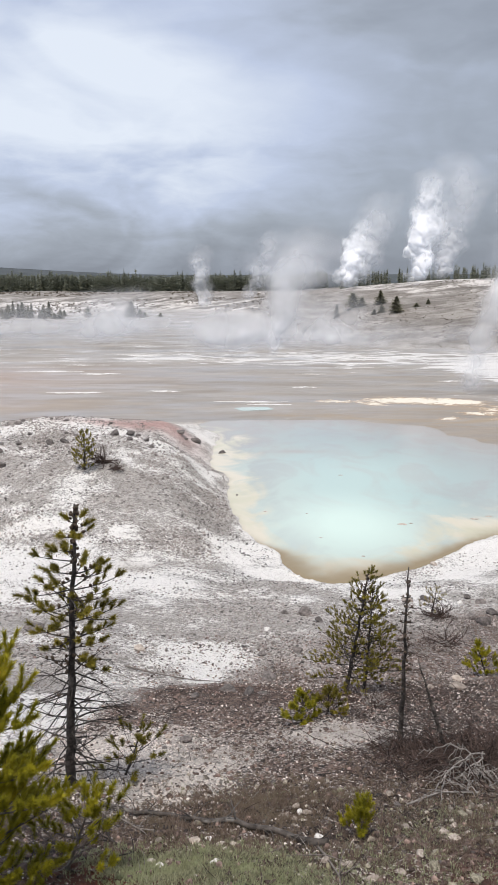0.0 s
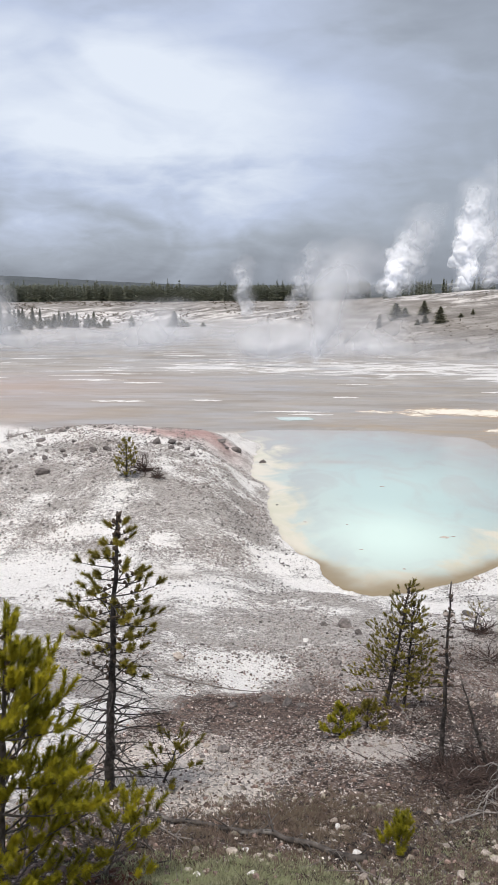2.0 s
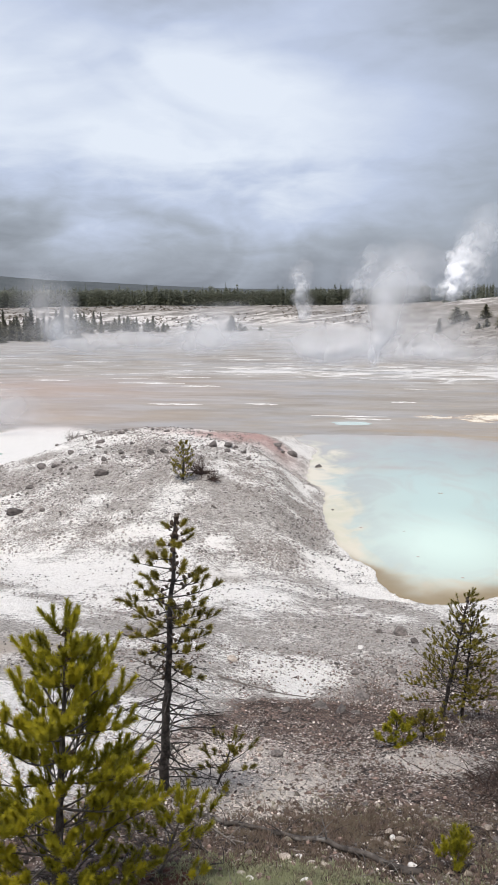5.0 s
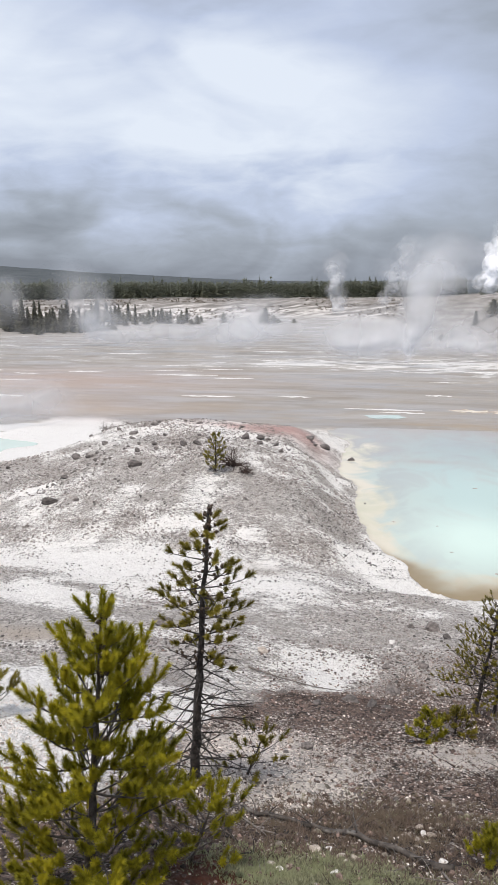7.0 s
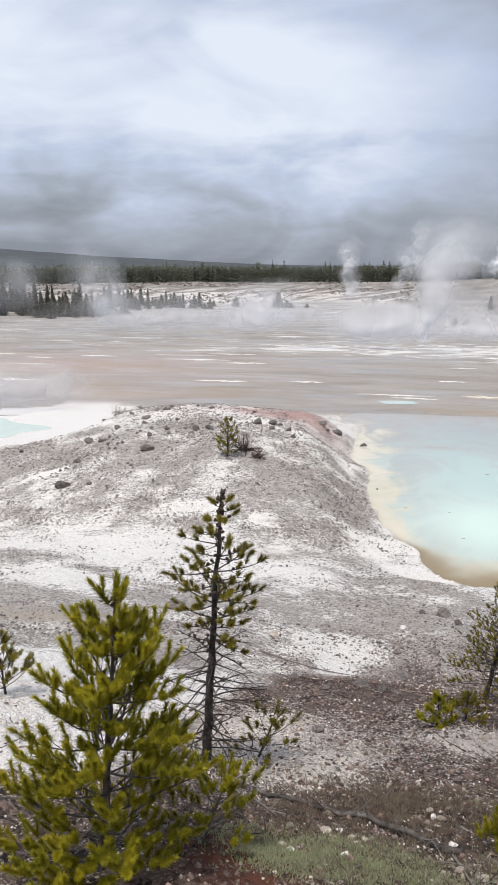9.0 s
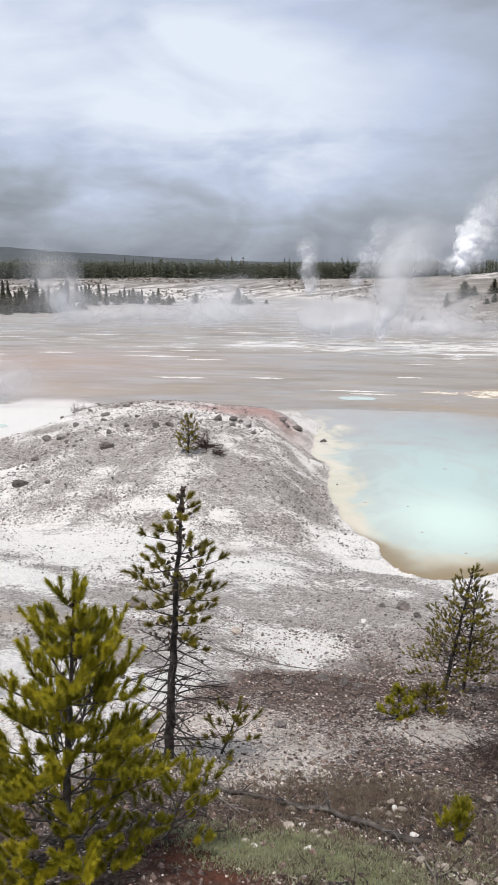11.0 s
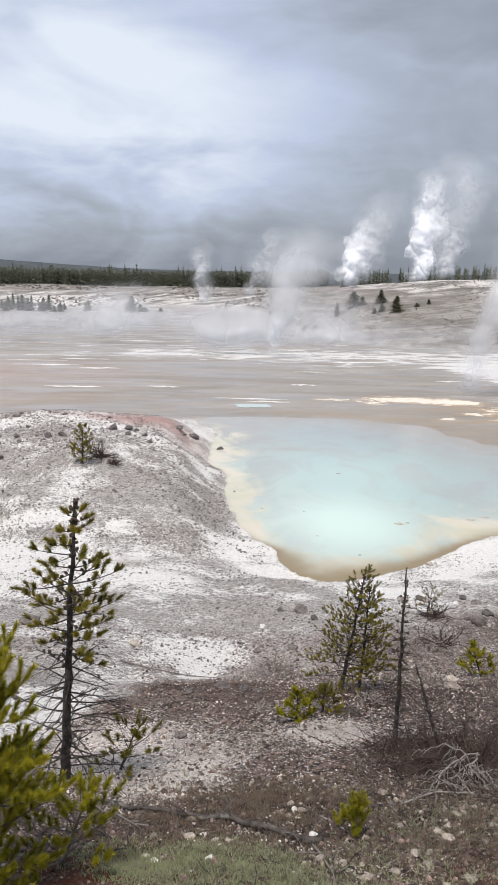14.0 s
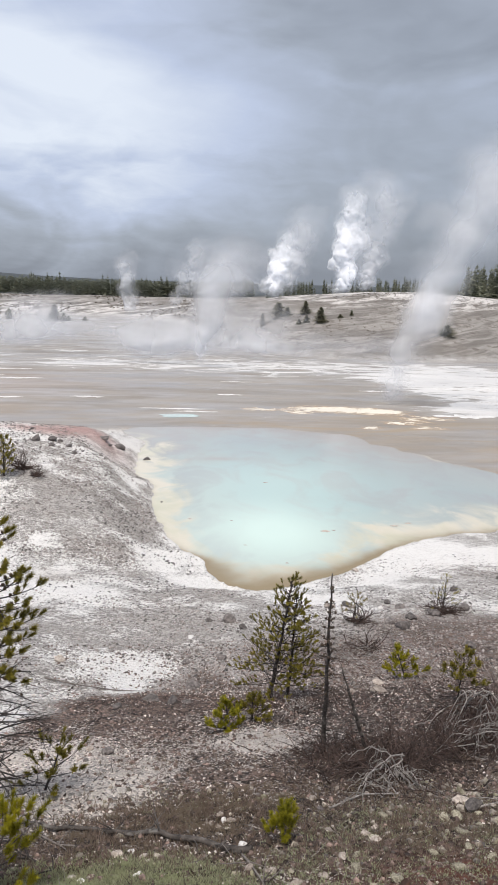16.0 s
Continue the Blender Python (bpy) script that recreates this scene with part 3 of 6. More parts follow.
    for cx, cy, rx, ry, gain in ((-1.8, 16.6, 3.2, 1.3, 0.25), (1.0, 18.0, 1.8, 3.0, 0.3), (-17.0, 33.0, 6.0, 3.0, 0.42), (-11.5, 29.0, 3.5, 1.6, 0.28), (-8.0, 35.0, 4.0, 3.5, 0.15), (-4.0, 30.0, 2.0, 4.0, 0.2), (-1.6, 33.0, 0.8, 5.0, 0.3), (-5.4, 15.4, 2.4, 1.2, 0.25), (0.1, 14.8, 0.9, 0.8, 0.35)):
        white = white - gain * blob(wx, wy, cx, cy, rx, ry)
    # dark band below the shrubs: grey gravel, with a terrace's shadow painted in
    run = np.clip((x + 7.0) / 5.6, 0, 1)
    white = white - 0.42 * np.exp(-(((y - 33.2 + 2.2 * run + 0.8 * fbm(x * 0.6, y * 0.6, 3, 195)) / 0.8) ** 2)) * smooth(x, -8.2, -6.5) * smooth(-0.6 - x, 0, 0.8)
    # the chalk-white sheet that runs down behind the mound to the second pool
    brow = np.interp(az, BACK_AZ, BACK)
    sheet = smooth(-19.5 - az, 0, 4) * smooth(r - brow + 1.2 * fbm(x * 0.5, y * 0.5, 3, 191), 3.0, 5.0)
    white = np.maximum(white, 0.98 * sheet)
    white = white + 1.0 * blob(wx, wy, -16.6, 31.6, 1.0, 0.5, 1.6)
    edge = 55.0 - 0.010 * (x + 8) ** 2 + 4.0 * smooth(-18 - x, 0, 5) - 8.0 * smooth(-26.3 - x, 0, 2.5) + 2.0 * fbm(x * 0.3, y * 0.3, 3, 193)
    mud = smooth(y, edge - 2.0, edge + 1.0) * smooth(0.55 - z, 0, 0.4)
    mud = np.where(r > 95, smooth(0.9 - z, 0, 0.7), mud)
    mud = np.maximum(mud, smooth(x, 9, 13) * smooth(y, 36, 39.5) * smooth(y - 36 + d, -2, 2))
    mud = np.maximum(mud, smooth(d, -0.15, 0.1))
    pink = 0.72 * blob(wx, wy, -5.2, 43.6, 2.6, 2.2) + 0.6 * blob(wx, wy, -9.0, 42.5, 2.4, 1.2) + 0.8 * blob(x, y, -38, 78, 22, 12) + 0.5 * blob(x, y, -28, 61, 12, 5)
    salt = 0.36 * smooth(y, 74, 92) + 1.5 * blob(x, y, 40, 84, 15, 17, 2.0) + 1.2 * blob(x, y, 35, 66, 9, 5, 2.0) + 0.5 * blob(x, y, 12, 100, 30, 8) + 0.5 * blob(x, y, 26, 66, 8, 5) - 0.4 * blob(x, y, -20, 82, 20, 7) + 2.2 * blob(x + 1.5 * fbm(x * 0.3, y * 0.3, 3, 181), y, -24.5, 48.5, 6.5, 5.5, 2.0)
    ochre = 1.0 * blob(x, y, 17, 57, 14, 6.5) + 0.8 * blob(x, y, 26, 48, 9, 7) + 0.4 * blob(x, y, -18, 60, 14, 5) + 0.9 * np.exp(-np.clip(-d, 0, 60) / 1.6) * smooth(y, 38, 44)
    bank = np.where(r > 95, smooth(z, 0.25, 1.0), 0)
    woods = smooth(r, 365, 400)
    sulphur = sum(g * blob(x + 1.5 * fbm(x * 0.5, y * 0.5, 3, 171), y, cx, cy, rx, ry) for cx, cy, rx, ry, g in ((13.8, 64.6, 3.4, 1.5, 1.0), (18.4, 63.8, 2.6, 1.5, 1.0), (15.6, 56.2, 1.2, 0.6, 0.8), (19.2, 58.4, 2.2, 0.7, 0.8), (22.2, 60.6, 2.6, 0.8, 0.75), (8.2, 64.4, 2.4, 0.45, 0.75), (10.6, 62.4, 1.2, 0.4, 0.7), (20.5, 56.0, 1.6, 0.5, 0.6)))
    # litter: dark brushy soil, with shade below the heaps put into its colour
    return {"sulphur": np.clip(sulphur, 0, 1), "soil": np.clip(soil, 0, 1), "white": np.clip(white, 0, 1.3), "mud": np.clip(mud, 0, 1), "pink": np.clip(pink, 0, 1), "salt": np.clip(salt, 0, 1),
            "ochre": np.clip(ochre, 0, 1), "bank": bank, "woods": woods, "crumb": np.clip(1.5 * blob(wx, wy, -0.95, 5.8, 0.75, 1.25, 1.5) + 0.75 * blob(wx, wy, 1.05, 7.0, 0.5, 0.45) + 0.45 * blob(x, y, -0.9, 5.9, 1.4, 1.5) + 0.8 * blob(x, y, 1.2, 7.2, 0.9, 0.6) - 0.7 * blob(x, y, -0.2, 10.4, 2.5, 0.7) + 0.5 * blob(x, y, -3.4, 6.0, 1.5, 1.5), -1, 1),
            "sheet": np.clip(sheet, 0, 1), "sand": np.clip(blob(wx, wy, -7.1, 12.9, 1.7, 0.55, 1.6) + 0.8 * blob(wx, wy, -7.6, 25.6, 0.5, 0.35) + 0.45 * blob(wx, wy, -4.6, 23.6, 1.4, 0.5), 0, 1), "litter": np.clip(1.1 * blob(x, y, 2.8, 6.4, 1.5, 1.2) + 0.6 * blob(x, y, 2.0, 7.6, 1.0, 0.9) + 0.6 * blob(x, y, 3.2, 9.5, 1.2, 1.2) + 1.0 * blob(x, y, 1.8, 5.9, 0.6, 0.6) + 0.9 * blob(x, y, 1.3, 8.6, 1.0, 0.7) + 0.7 * blob(x, y, -0.2, 10.2, 1.8, 0.6) + 0.8 * blob(x, y, -0.4, 4.3, 1.0, 0.3) + 0.75 * blob(x, y, 0.5, 4.6, 0.8, 0.5) + 0.5 * blob(x, y, 1.8, 4.5, 0.8, 0.5) + 0.7 * blob(x, y, 4.2, 10, 1.6, 1.6) + 0.6 * blob(x, y, -1.3, 3.9, 0.5, 0.5), 0, 1), "pale": np.clip(0.7 * smooth(z, 6.5, 9.5) * (az > 0) + 0.3 * blob(x, y, -14, 250, 50, 40) + 0.65 * blob(x, y, -75, 235, 60, 45), 0, 1), "rust": np.clip(2.0 * blob(x, y, -0.74, 3.25, 0.34, 0.32) + 0.9 * blob(x, y, 1.9, 3.4, 0.9, 0.35) + 0.12 * blob(x, y, -0.3, 10.6, 1.2, 0.5), 0, 1)}


ground()


def pool():
    """The milky pool: a flat sheet out to just under its banks."""
    xs, ys = np.arange(-4.5, 26.5, 0.2), np.arange(22, 56, 0.2)
    gx, gy = np.meshgrid(xs, ys)
    d = shore_distance(gx.ravel(), gy.ravel())
    keep = d > -0.35
    index = np.full(len(d), -1)
    index[keep] = np.arange(keep.sum())
    n = len(xs)
    i = (np.arange(len(ys) - 1)[:, None] * n + np.arange(n - 1)).ravel()
    q = index[np.stack([i, i + 1, i + n + 1, i + n], -1)]
    q = q[(q >= 0).all(1)]
    X, Y = gx.ravel()[keep], gy.ravel()[keep]
    dk = d[keep]
    depth = np.clip(dk / 6, 0, 1)
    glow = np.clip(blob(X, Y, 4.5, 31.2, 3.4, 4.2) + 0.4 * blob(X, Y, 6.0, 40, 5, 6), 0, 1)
    near_left = smooth(3.0 - X, 0, 3.5) * smooth(Y, 27.5, 31)
    corner = smooth(30.5 - Y, 0, 4)
    right = smooth(X, 5.5, 9.0) * smooth(39 - Y, 0, 5)
    cream = np.exp(-np.clip(dk, 0, None) / (0.5 + 1.5 * near_left + 2.2 * right + 2.2 * corner)) * np.clip(0.35 + near_left + right + 0.5 * corner, 0, 1.1) * smooth(56 - Y, 0, 9)
    brown = np.exp(-np.clip(dk, 0, None) / (0.22 + 1.25 * smooth(29.5 - Y, 0, 3.5) + 0.5 * right)) * (0.4 + smooth(30.5 - Y, 0, 4.0) + 0.45 * right)
    # haze painted in as grey, far and right; the blob is a smudge
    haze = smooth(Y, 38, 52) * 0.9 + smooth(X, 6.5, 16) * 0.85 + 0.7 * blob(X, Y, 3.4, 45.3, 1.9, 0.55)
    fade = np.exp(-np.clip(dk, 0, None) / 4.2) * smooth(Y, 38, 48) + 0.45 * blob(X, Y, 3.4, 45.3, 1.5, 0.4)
    verts = np.c_[X, Y, np.zeros(len(X))]
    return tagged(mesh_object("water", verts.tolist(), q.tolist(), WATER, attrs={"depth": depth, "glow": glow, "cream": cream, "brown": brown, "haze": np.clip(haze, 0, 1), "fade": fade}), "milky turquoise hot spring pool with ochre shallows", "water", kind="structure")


pool()


# ---- plants ----
class Bag:
    """Vertices and faces of one mesh."""

    def __init__(self):
        self.v, self.f = [], []

    def tube(self, points, radii, sides=6, wobble=0.0, rng=random):
        pts = [Vector(p) for p in points]
        first = len(self.v)
        for i, p in enumerate(pts):
            t = (pts[min(i + 1, len(pts) - 1)] - pts[max(i - 1, 0)]).normalized()
            a = t.cross(Vector((0.31, 0.95, 0.05)))
            a = (a if a.length > 0.05 else t.cross(Vector((1, 0, 0)))).normalized()
            b = t.cross(a)
            for s in range(sides):
                w = 2 * math.pi * s / sides
                r = radii[i] * (1 + wobble * (rng.random() - 0.5))
                self.v.append(tuple(p + (a * math.cos(w) + b * math.sin(w)) * r))
        for i in range(len(pts) - 1):
            for s in range(sides):
                q = first + i * sides
                self.f.append((q + s, q + (s + 1) % sides, q + sides + (s + 1) % sides, q + sides + s))
        self.f.append(tuple(first + (len(pts) - 1) * sides + s for s in range(sides)))

    def blade(self, root, way, side, length, width):
        """A flat needle: broad at the root, pointed at the tip."""
        n = len(self.v)
        self.v += [tuple(root - side * (width * 0.6)), tuple(root + way * length), tuple(root + side * (width * 0.6))]
        self.f.append((n, n + 1, n + 2))

    def shoot(self, root, way, length, needle, count, width, rng):
        """Needles all round a twig, swept towards its tip."""
        way = way.normalized()
        a = way.cross(Vector((0.2, 0.3, 0.93))).normalized()
        b = way.cross(a)
        for i in range(count):
            s = rng.random() ** 0.8
            w = rng.random() * 2 * math.pi
            out = a * math.cos(w) + b * math.sin(w)
            dirn = (out + way * (0.45 + 1.1 * s**4 + 0.35 * rng.random())).normalized()
            self.blade(root + way * (length * s), dirn, dirn.cross(out + way * 0.3).normalized() if i % 2 else dirn.cross(way + out * 0.2).normalized(), needle * (0.75 + 0.5 * rng.random()), width)

    def made(self, name, mat, parent=None, label="", shade=True):
        return mesh_object(name, self.v, self.f, mat, shade, parent=parent, label=label) if self.v else None


def bent(start, way, length, steps, droop, jitter, rng):
    """Points of a limb that bends by droop (up when positive) on its way."""
    p, w, out = Vector(start), Vector(way).normalized(), [Vector(start)]
    for _ in range(steps):
        w = (w + Vector((rng.uniform(-1, 1) * jitter, rng.uniform(-1, 1) * jitter, droop / steps + rng.uniform(-1, 1) * jitter * 0.6))).normalized()
        p = p + w * (length / steps)
        out.append(p.copy())
    return out


def part(name, bag, mat, parent, label="", shade=True, kind=""):
    ob = mesh_object(name, bag.v, bag.f, mat, shade, parent=parent, label=label)
    return tagged(ob, kind=kind)


def cone_mesh():
    bag, rng = Bag(), random.Random(5)
    bag.tube([(0, 0, -0.004), (0, 0, 0.006), (0, 0, 0.018), (0, 0, 0.03), (0, 0, 0.04)], [0.004, 0.014, 0.017, 0.012, 0.003], 8, 0.35, rng)
    me = bpy.data.meshes.new("cone")
    me.from_pydata(bag.v, [], bag.f)
    me.materials.append(CONE)
    return me


CONE_MESH = cone_mesh()


def pine(label, x, y, tall, lean, girth, seed, reach, whorls, first, rise, shoots, needle, count, width, bark, leaf, bare=0.0, cones=0, bend=0.0, sub=3, fall=1.0, crown=0.9, tuft=1.0, droop=0.15, lift=0.5, name="pine_tree", category="tree", group="pines on the slope", sink=0.04, many=(3, 4, 4, 5), cut=0.0):
    """A young lodgepole pine. bare: the share of the height whose limbs are dead; tuft: how many of the twigs carry needles; cut: bare leader at the top."""
    rng = random.Random(seed)
    base = new(name)
    base.location = (x, y, level(x, y) - sink)
    tagged(base, label, category, group)
    trunk = Bag()
    n = 16
    spine = []
    for i in range(n + 1):
        s = i / n
        spine.append(Vector((lean[0] * s + bend * math.sin(s * math.pi) + rng.uniform(-1, 1) * 0.005 * tall, lean[1] * s + rng.uniform(-1, 1) * 0.005 * tall, tall * s)))
    trunk.tube(spine, [girth * (1.3 if i == 0 else 1) * (1 - 0.86 * i / n) + 0.002 for i in range(n + 1)], 10, 0.18, rng)
    part("trunk", trunk, bark, base)

    def on_trunk(s):
        i = min(int(s * n), n - 1)
        return spine[i].lerp(spine[i + 1], s * n - i)

    def fruit(p):
        c = new("cone", CONE_MESH)
        c.parent, c.location = base, p
        c.rotation_euler = (rng.uniform(-0.9, 0.9), rng.uniform(-0.9, 0.9), rng.random() * 6)
        c.scale = [rng.uniform(0.5, 0.8)] * 3

    for w in range(whorls):
        s = first + ((0.91 if cut else 0.97) - first) * (w + rng.uniform(-0.3, 0.3)) / max(whorls - 1, 1)
        s = min(max(s, first * 0.7), 0.975)
        c = (1 - s) / (1 - first)
        span = reach * (0.14 + crown * c**fall)
        turn = rng.random() * 6.28
        limbs = rng.choice(many) if c > 0.25 else 3
        for b in range(limbs):
            ang = turn + 6.283 * b / limbs + rng.uniform(-0.4, 0.4)
            ln = span * rng.uniform(0.6, 1.12)
            up = rise * rng.uniform(0.4, 1.5) + lift * (1 - c) ** 2
            line = bent(on_trunk(s), Vector((math.cos(ang), math.sin(ang), up)), ln, 6, droop * rng.uniform(0.2, 1.6) + 0.35 * rise, 0.14, rng)
            wood, green = Bag(), Bag()
            thick = 0.09 * girth + 0.0055 * ln + 0.0012
            wood.tube(line, [thick * (1 - 0.8 * i / 6) + 0.001 for i in range(7)], 5, 0.2, rng)
            dead = s < bare * rng.uniform(0.75, 1.2)
            ends = []
            for _ in range(max(1, round(sub * ln / reach * 2.0)) if not dead else rng.randint(2, 5)):
                q = rng.uniform(0.3, 0.95)
                i = min(int(q * 6), 5)
                root = line[i].lerp(line[i + 1], q * 6 - i)
                along = (line[i + 1] - line[i]).normalized()
                side = along.cross(Vector((0, 0, 1))).normalized() * rng.choice((-1, 1))
                tw = (along * rng.uniform(0.6, 1.2) + side * rng.uniform(0.5, 1.0) + Vector((0, 0, rng.uniform(-0.1, 0.65)))).normalized()
                tp = bent(root, tw, ln * rng.uniform(0.16, 0.4), 3, 0.3 if not dead else -0.2, 0.2, rng)
                wood.tube(tp, [thick * 0.45 + 0.0006, thick * 0.38 + 0.0006, thick * 0.3 + 0.0005, 0.001], 4, 0.1, rng)
                ends.append((tp[1], tp[-1] - tp[1]))
            ends.append((line[4], line[6] - line[4]))
            limb = part("branch", wood, bark, base)
            if not dead or rng.random() < 0.05:
                for root, d in ends:
                    if rng.random() > tuft:
                        continue
                    for _ in range(shoots if rng.random() < 0.85 else 1):
                        dirn = (d.normalized() + Vector((rng.uniform(-0.5, 0.5), rng.uniform(-0.5, 0.5), rng.uniform(0, 0.7)))).normalized()
                        ln2 = max(needle * 1.6, min(d.length, needle * 3.0)) * rng.uniform(0.7, 1.15)
                        green.shoot(root + d * rng.uniform(0.2, 0.8), dirn, ln2, needle, count, width, rng)
                if green.v:
                    part("needles", green, leaf, limb, shade=False, kind="stuff")
            if cones and s > 0.35 and rng.random() < 0.8:
                for _ in range(rng.randint(1, 3)):
                    i = rng.randint(1, 4)
                    fruit(line[i] + Vector((rng.uniform(-0.02, 0.02), rng.uniform(-0.02, 0.02), 0.005)))
    if not cut:
        green = Bag()
        for s in (0.93, 0.985):
            green.shoot(on_trunk(s), Vector((rng.uniform(-0.2, 0.2), rng.uniform(-0.2, 0.2), 1)), needle * 1.6, needle, count, width, rng)
        part("needles", green, leaf, base, shade=False, kind="stuff")
    for _ in range(cones):
        p = on_trunk(rng.uniform(0.80, 0.995))
        fruit(p + Vector((rng.uniform(-1, 1), rng.uniform(-1, 1), 0)).normalized() * 0.018)
    return base


def tufted_pine(label, x, y, tall, lean, girth, seed, profile, whorls, limbs, first, low, high, curl, bark, leaf, gap, twig, brush, needle, count, width, inner=0.35, dead=0.0, bald=0.0, thin=1.0, cones=0, lead=0.1, top=0.965, name="pine_tree", category="tree", group="pines on the slope", sink=0.04, bend=0.0):
    """A lodgepole pine whose twigs end in brushes of needles. profile: how far the limbs reach at shares of the height; low, high: how steeply they rise at foot and head; curl: how far they bend up; gap, twig, brush: spacing and length of the twigs and length of a brush; inner: where on a limb the twigs begin; dead: the share of the height with leafless limbs; bald: the share of live twigs without needles; lead: length of the green leader; top: where the limbs end."""
    rng = random.Random(seed)
    base = new(name)
    base.location = (x, y, level(x, y) - sink)
    tagged(base, label, category, group)
    n = 18
    spine = [Vector((lean[0] * i / n + bend * math.sin(i / n * math.pi) + rng.uniform(-1, 1) * 0.004 * tall, lean[1] * i / n + rng.uniform(-1, 1) * 0.004 * tall, tall * i / n)) for i in range(n + 1)]
    trunk = Bag()
    trunk.tube(spine, [girth * (1.3 if i == 0 else 1) * (1 - 0.86 * i / n) + 0.002 for i in range(n + 1)], 10, 0.18, rng)
    part("trunk", trunk, bark, base)

    def on_trunk(s):
        i = min(int(s * n), n - 1)
        return spine[i].lerp(spine[i + 1], s * n - i)

    def fruit(p):
        c = new("cone", CONE_MESH)
        c.parent, c.location = base, p
        c.rotation_euler = (rng.uniform(-0.9, 0.9), rng.uniform(-0.9, 0.9), rng.random() * 6)
        c.scale = [rng.uniform(0.55, 0.85)] * 3

    shares, reaches = zip(*profile)
    for w in range(whorls):
        t = w / (whorls - 1)
        level_share = first + (top - first) * t
        turn = rng.random() * 6.28
        for b in range(limbs if t < 0.85 else max(3, limbs - 2)):
            s = min(max(level_share + rng.uniform(-0.012, 0.012), 0.02), 0.985)
            reach = float(np.interp(s, shares, reaches)) * rng.uniform(0.62, 1.12)
            ang = turn + 6.283 * b / limbs + rng.uniform(-0.3, 0.3)
            rise = (low + (high - low) * t) * rng.uniform(0.7, 1.3) + rng.uniform(-0.1, 0.1)
            gone = s < dead * rng.uniform(0.85, 1.12)
            line = bent(on_trunk(s), Vector((math.cos(ang), math.sin(ang), rise)), reach, 7, curl * rng.uniform(0.5, 1.4) if not gone else rng.uniform(-0.5, 0.35), 0.10 if not gone else 0.17, rng)
            thick = 0.06 * girth + 0.006 * reach + 0.0012
            wood, green = Bag(), Bag()
            wood.tube(line, [thick * (1 - 0.78 * i / 7) + 0.0008 for i in range(8)], 5, 0.2, rng)

            def spot(q):
                i = min(int(q * 7), 6)
                return line[i].lerp(line[i + 1], q * 7 - i), (line[i + 1] - line[i]).normalized()

            if gone:
                for _ in range(rng.randint(4, 8)):
                    root, along = spot(rng.uniform(0.2, 0.95))
                    tw = (along + Vector((rng.uniform(-0.9, 0.9), rng.uniform(-0.9, 0.9), rng.uniform(-0.7, 0.5)))).normalized()
                    tp = bent(root, tw, reach * rng.uniform(0.15, 0.45), 4, rng.uniform(-0.6, 0.3), 0.22, rng)
                    wood.tube(tp, [thick * 0.42, thick * 0.36, thick * 0.3, thick * 0.22, 0.0008], 4, 0.1, rng)
            else:
                q, flip = inner * rng.uniform(0.8, 1.2), rng.choice((-1, 1))
                while q < 0.97:
                    root, along = spot(q)
                    side = along.cross(Vector((0, 0, 1))).normalized() * flip
                    tw = (along * rng.uniform(0.7, 1.1) + side * rng.uniform(0.5, 1.0) + Vector((0, 0, rng.uniform(0.0, 0.6)))).normalized()
                    ln = min(max(twig * (1.15 - q) * rng.uniform(0.6, 1.3) * reach / max(reaches), 0.25 * twig), twig)
                    tp = bent(root, tw, ln, 3, 0.45, 0.14, rng)
                    wood.tube(tp, [thick * 0.5, thick * 0.42, thick * 0.34, 0.0012], 4, 0.1, rng)
                    if rng.random() > bald:
                        way = (tp[3] - tp[2]).normalized()
                        green.shoot(tp[3] - way * brush * 0.35, (way + Vector((0, 0, rng.uniform(0.1, 0.5)))).normalized(), brush * rng.uniform(0.8, 1.25), needle, count, width, rng)
                        if ln > 0.6 * twig and rng.random() < thin:
                            side2 = way.cross(Vector((0, 0, 1))).normalized() * rng.choice((-1, 1))
                            green.shoot(tp[2], (way * 0.7 + side2 * 0.7 + Vector((0, 0, 0.35))).normalized(), brush * rng.uniform(0.7, 1.0), needle, count, width, rng)
                    flip = -flip
                    q += gap / reach * rng.uniform(0.7, 1.3)
                way = (line[7] - line[6]).normalized()
                green.shoot(line[7] - way * brush * 0.3, (way + Vector((0, 0, 0.25))).normalized(), brush * rng.uniform(1.1, 1.5), needle, int(count * 1.2), width, rng)
            limb = part("branch", wood, bark, base)
            if green.v:
                part("needles", green, leaf, limb, shade=False, kind="stuff")
            if cones and s > 0.4 and rng.random() < 0.8:
                for _ in range(rng.randint(1, 3)):
                    fruit(line[rng.randint(1, 5)] + Vector((rng.uniform(-0.015, 0.015), rng.uniform(-0.015, 0.015), 0.004)))
    if lead:
        green = Bag()
        green.shoot(on_trunk(1) - Vector((0, 0, lead * 0.8)), Vector((0, 0, 1)), lead, needle, int(count * 1.4), width, rng)
        part("needles", green, leaf, base, shade=False, kind="stuff")
    for _ in range(cones):
        fruit(on_trunk(rng.uniform(0.80, 0.995)) + Vector((rng.uniform(-1, 1), rng.uniform(-1, 1), 0)).normalized() * 0.018)
    return base


tufted_pine("bushy yellow-green young lodgepole pine on the slope", -1.43, 2.93, 1.57, (0.13, 0.05), 0.024, 3, ((0, 0.52), (0.2, 0.60), (0.45, 0.51), (0.68, 0.34), (0.84, 0.18), (0.93, 0.08), (1, 0.04)), 12, 6, 0.06, 0.0, 0.5, 0.5, LIMB_BARK, NEEDLE, 0.040, 0.18, 0.095, 0.034, 215, 0.0037, inner=0.26, cones=3, lead=0.10)
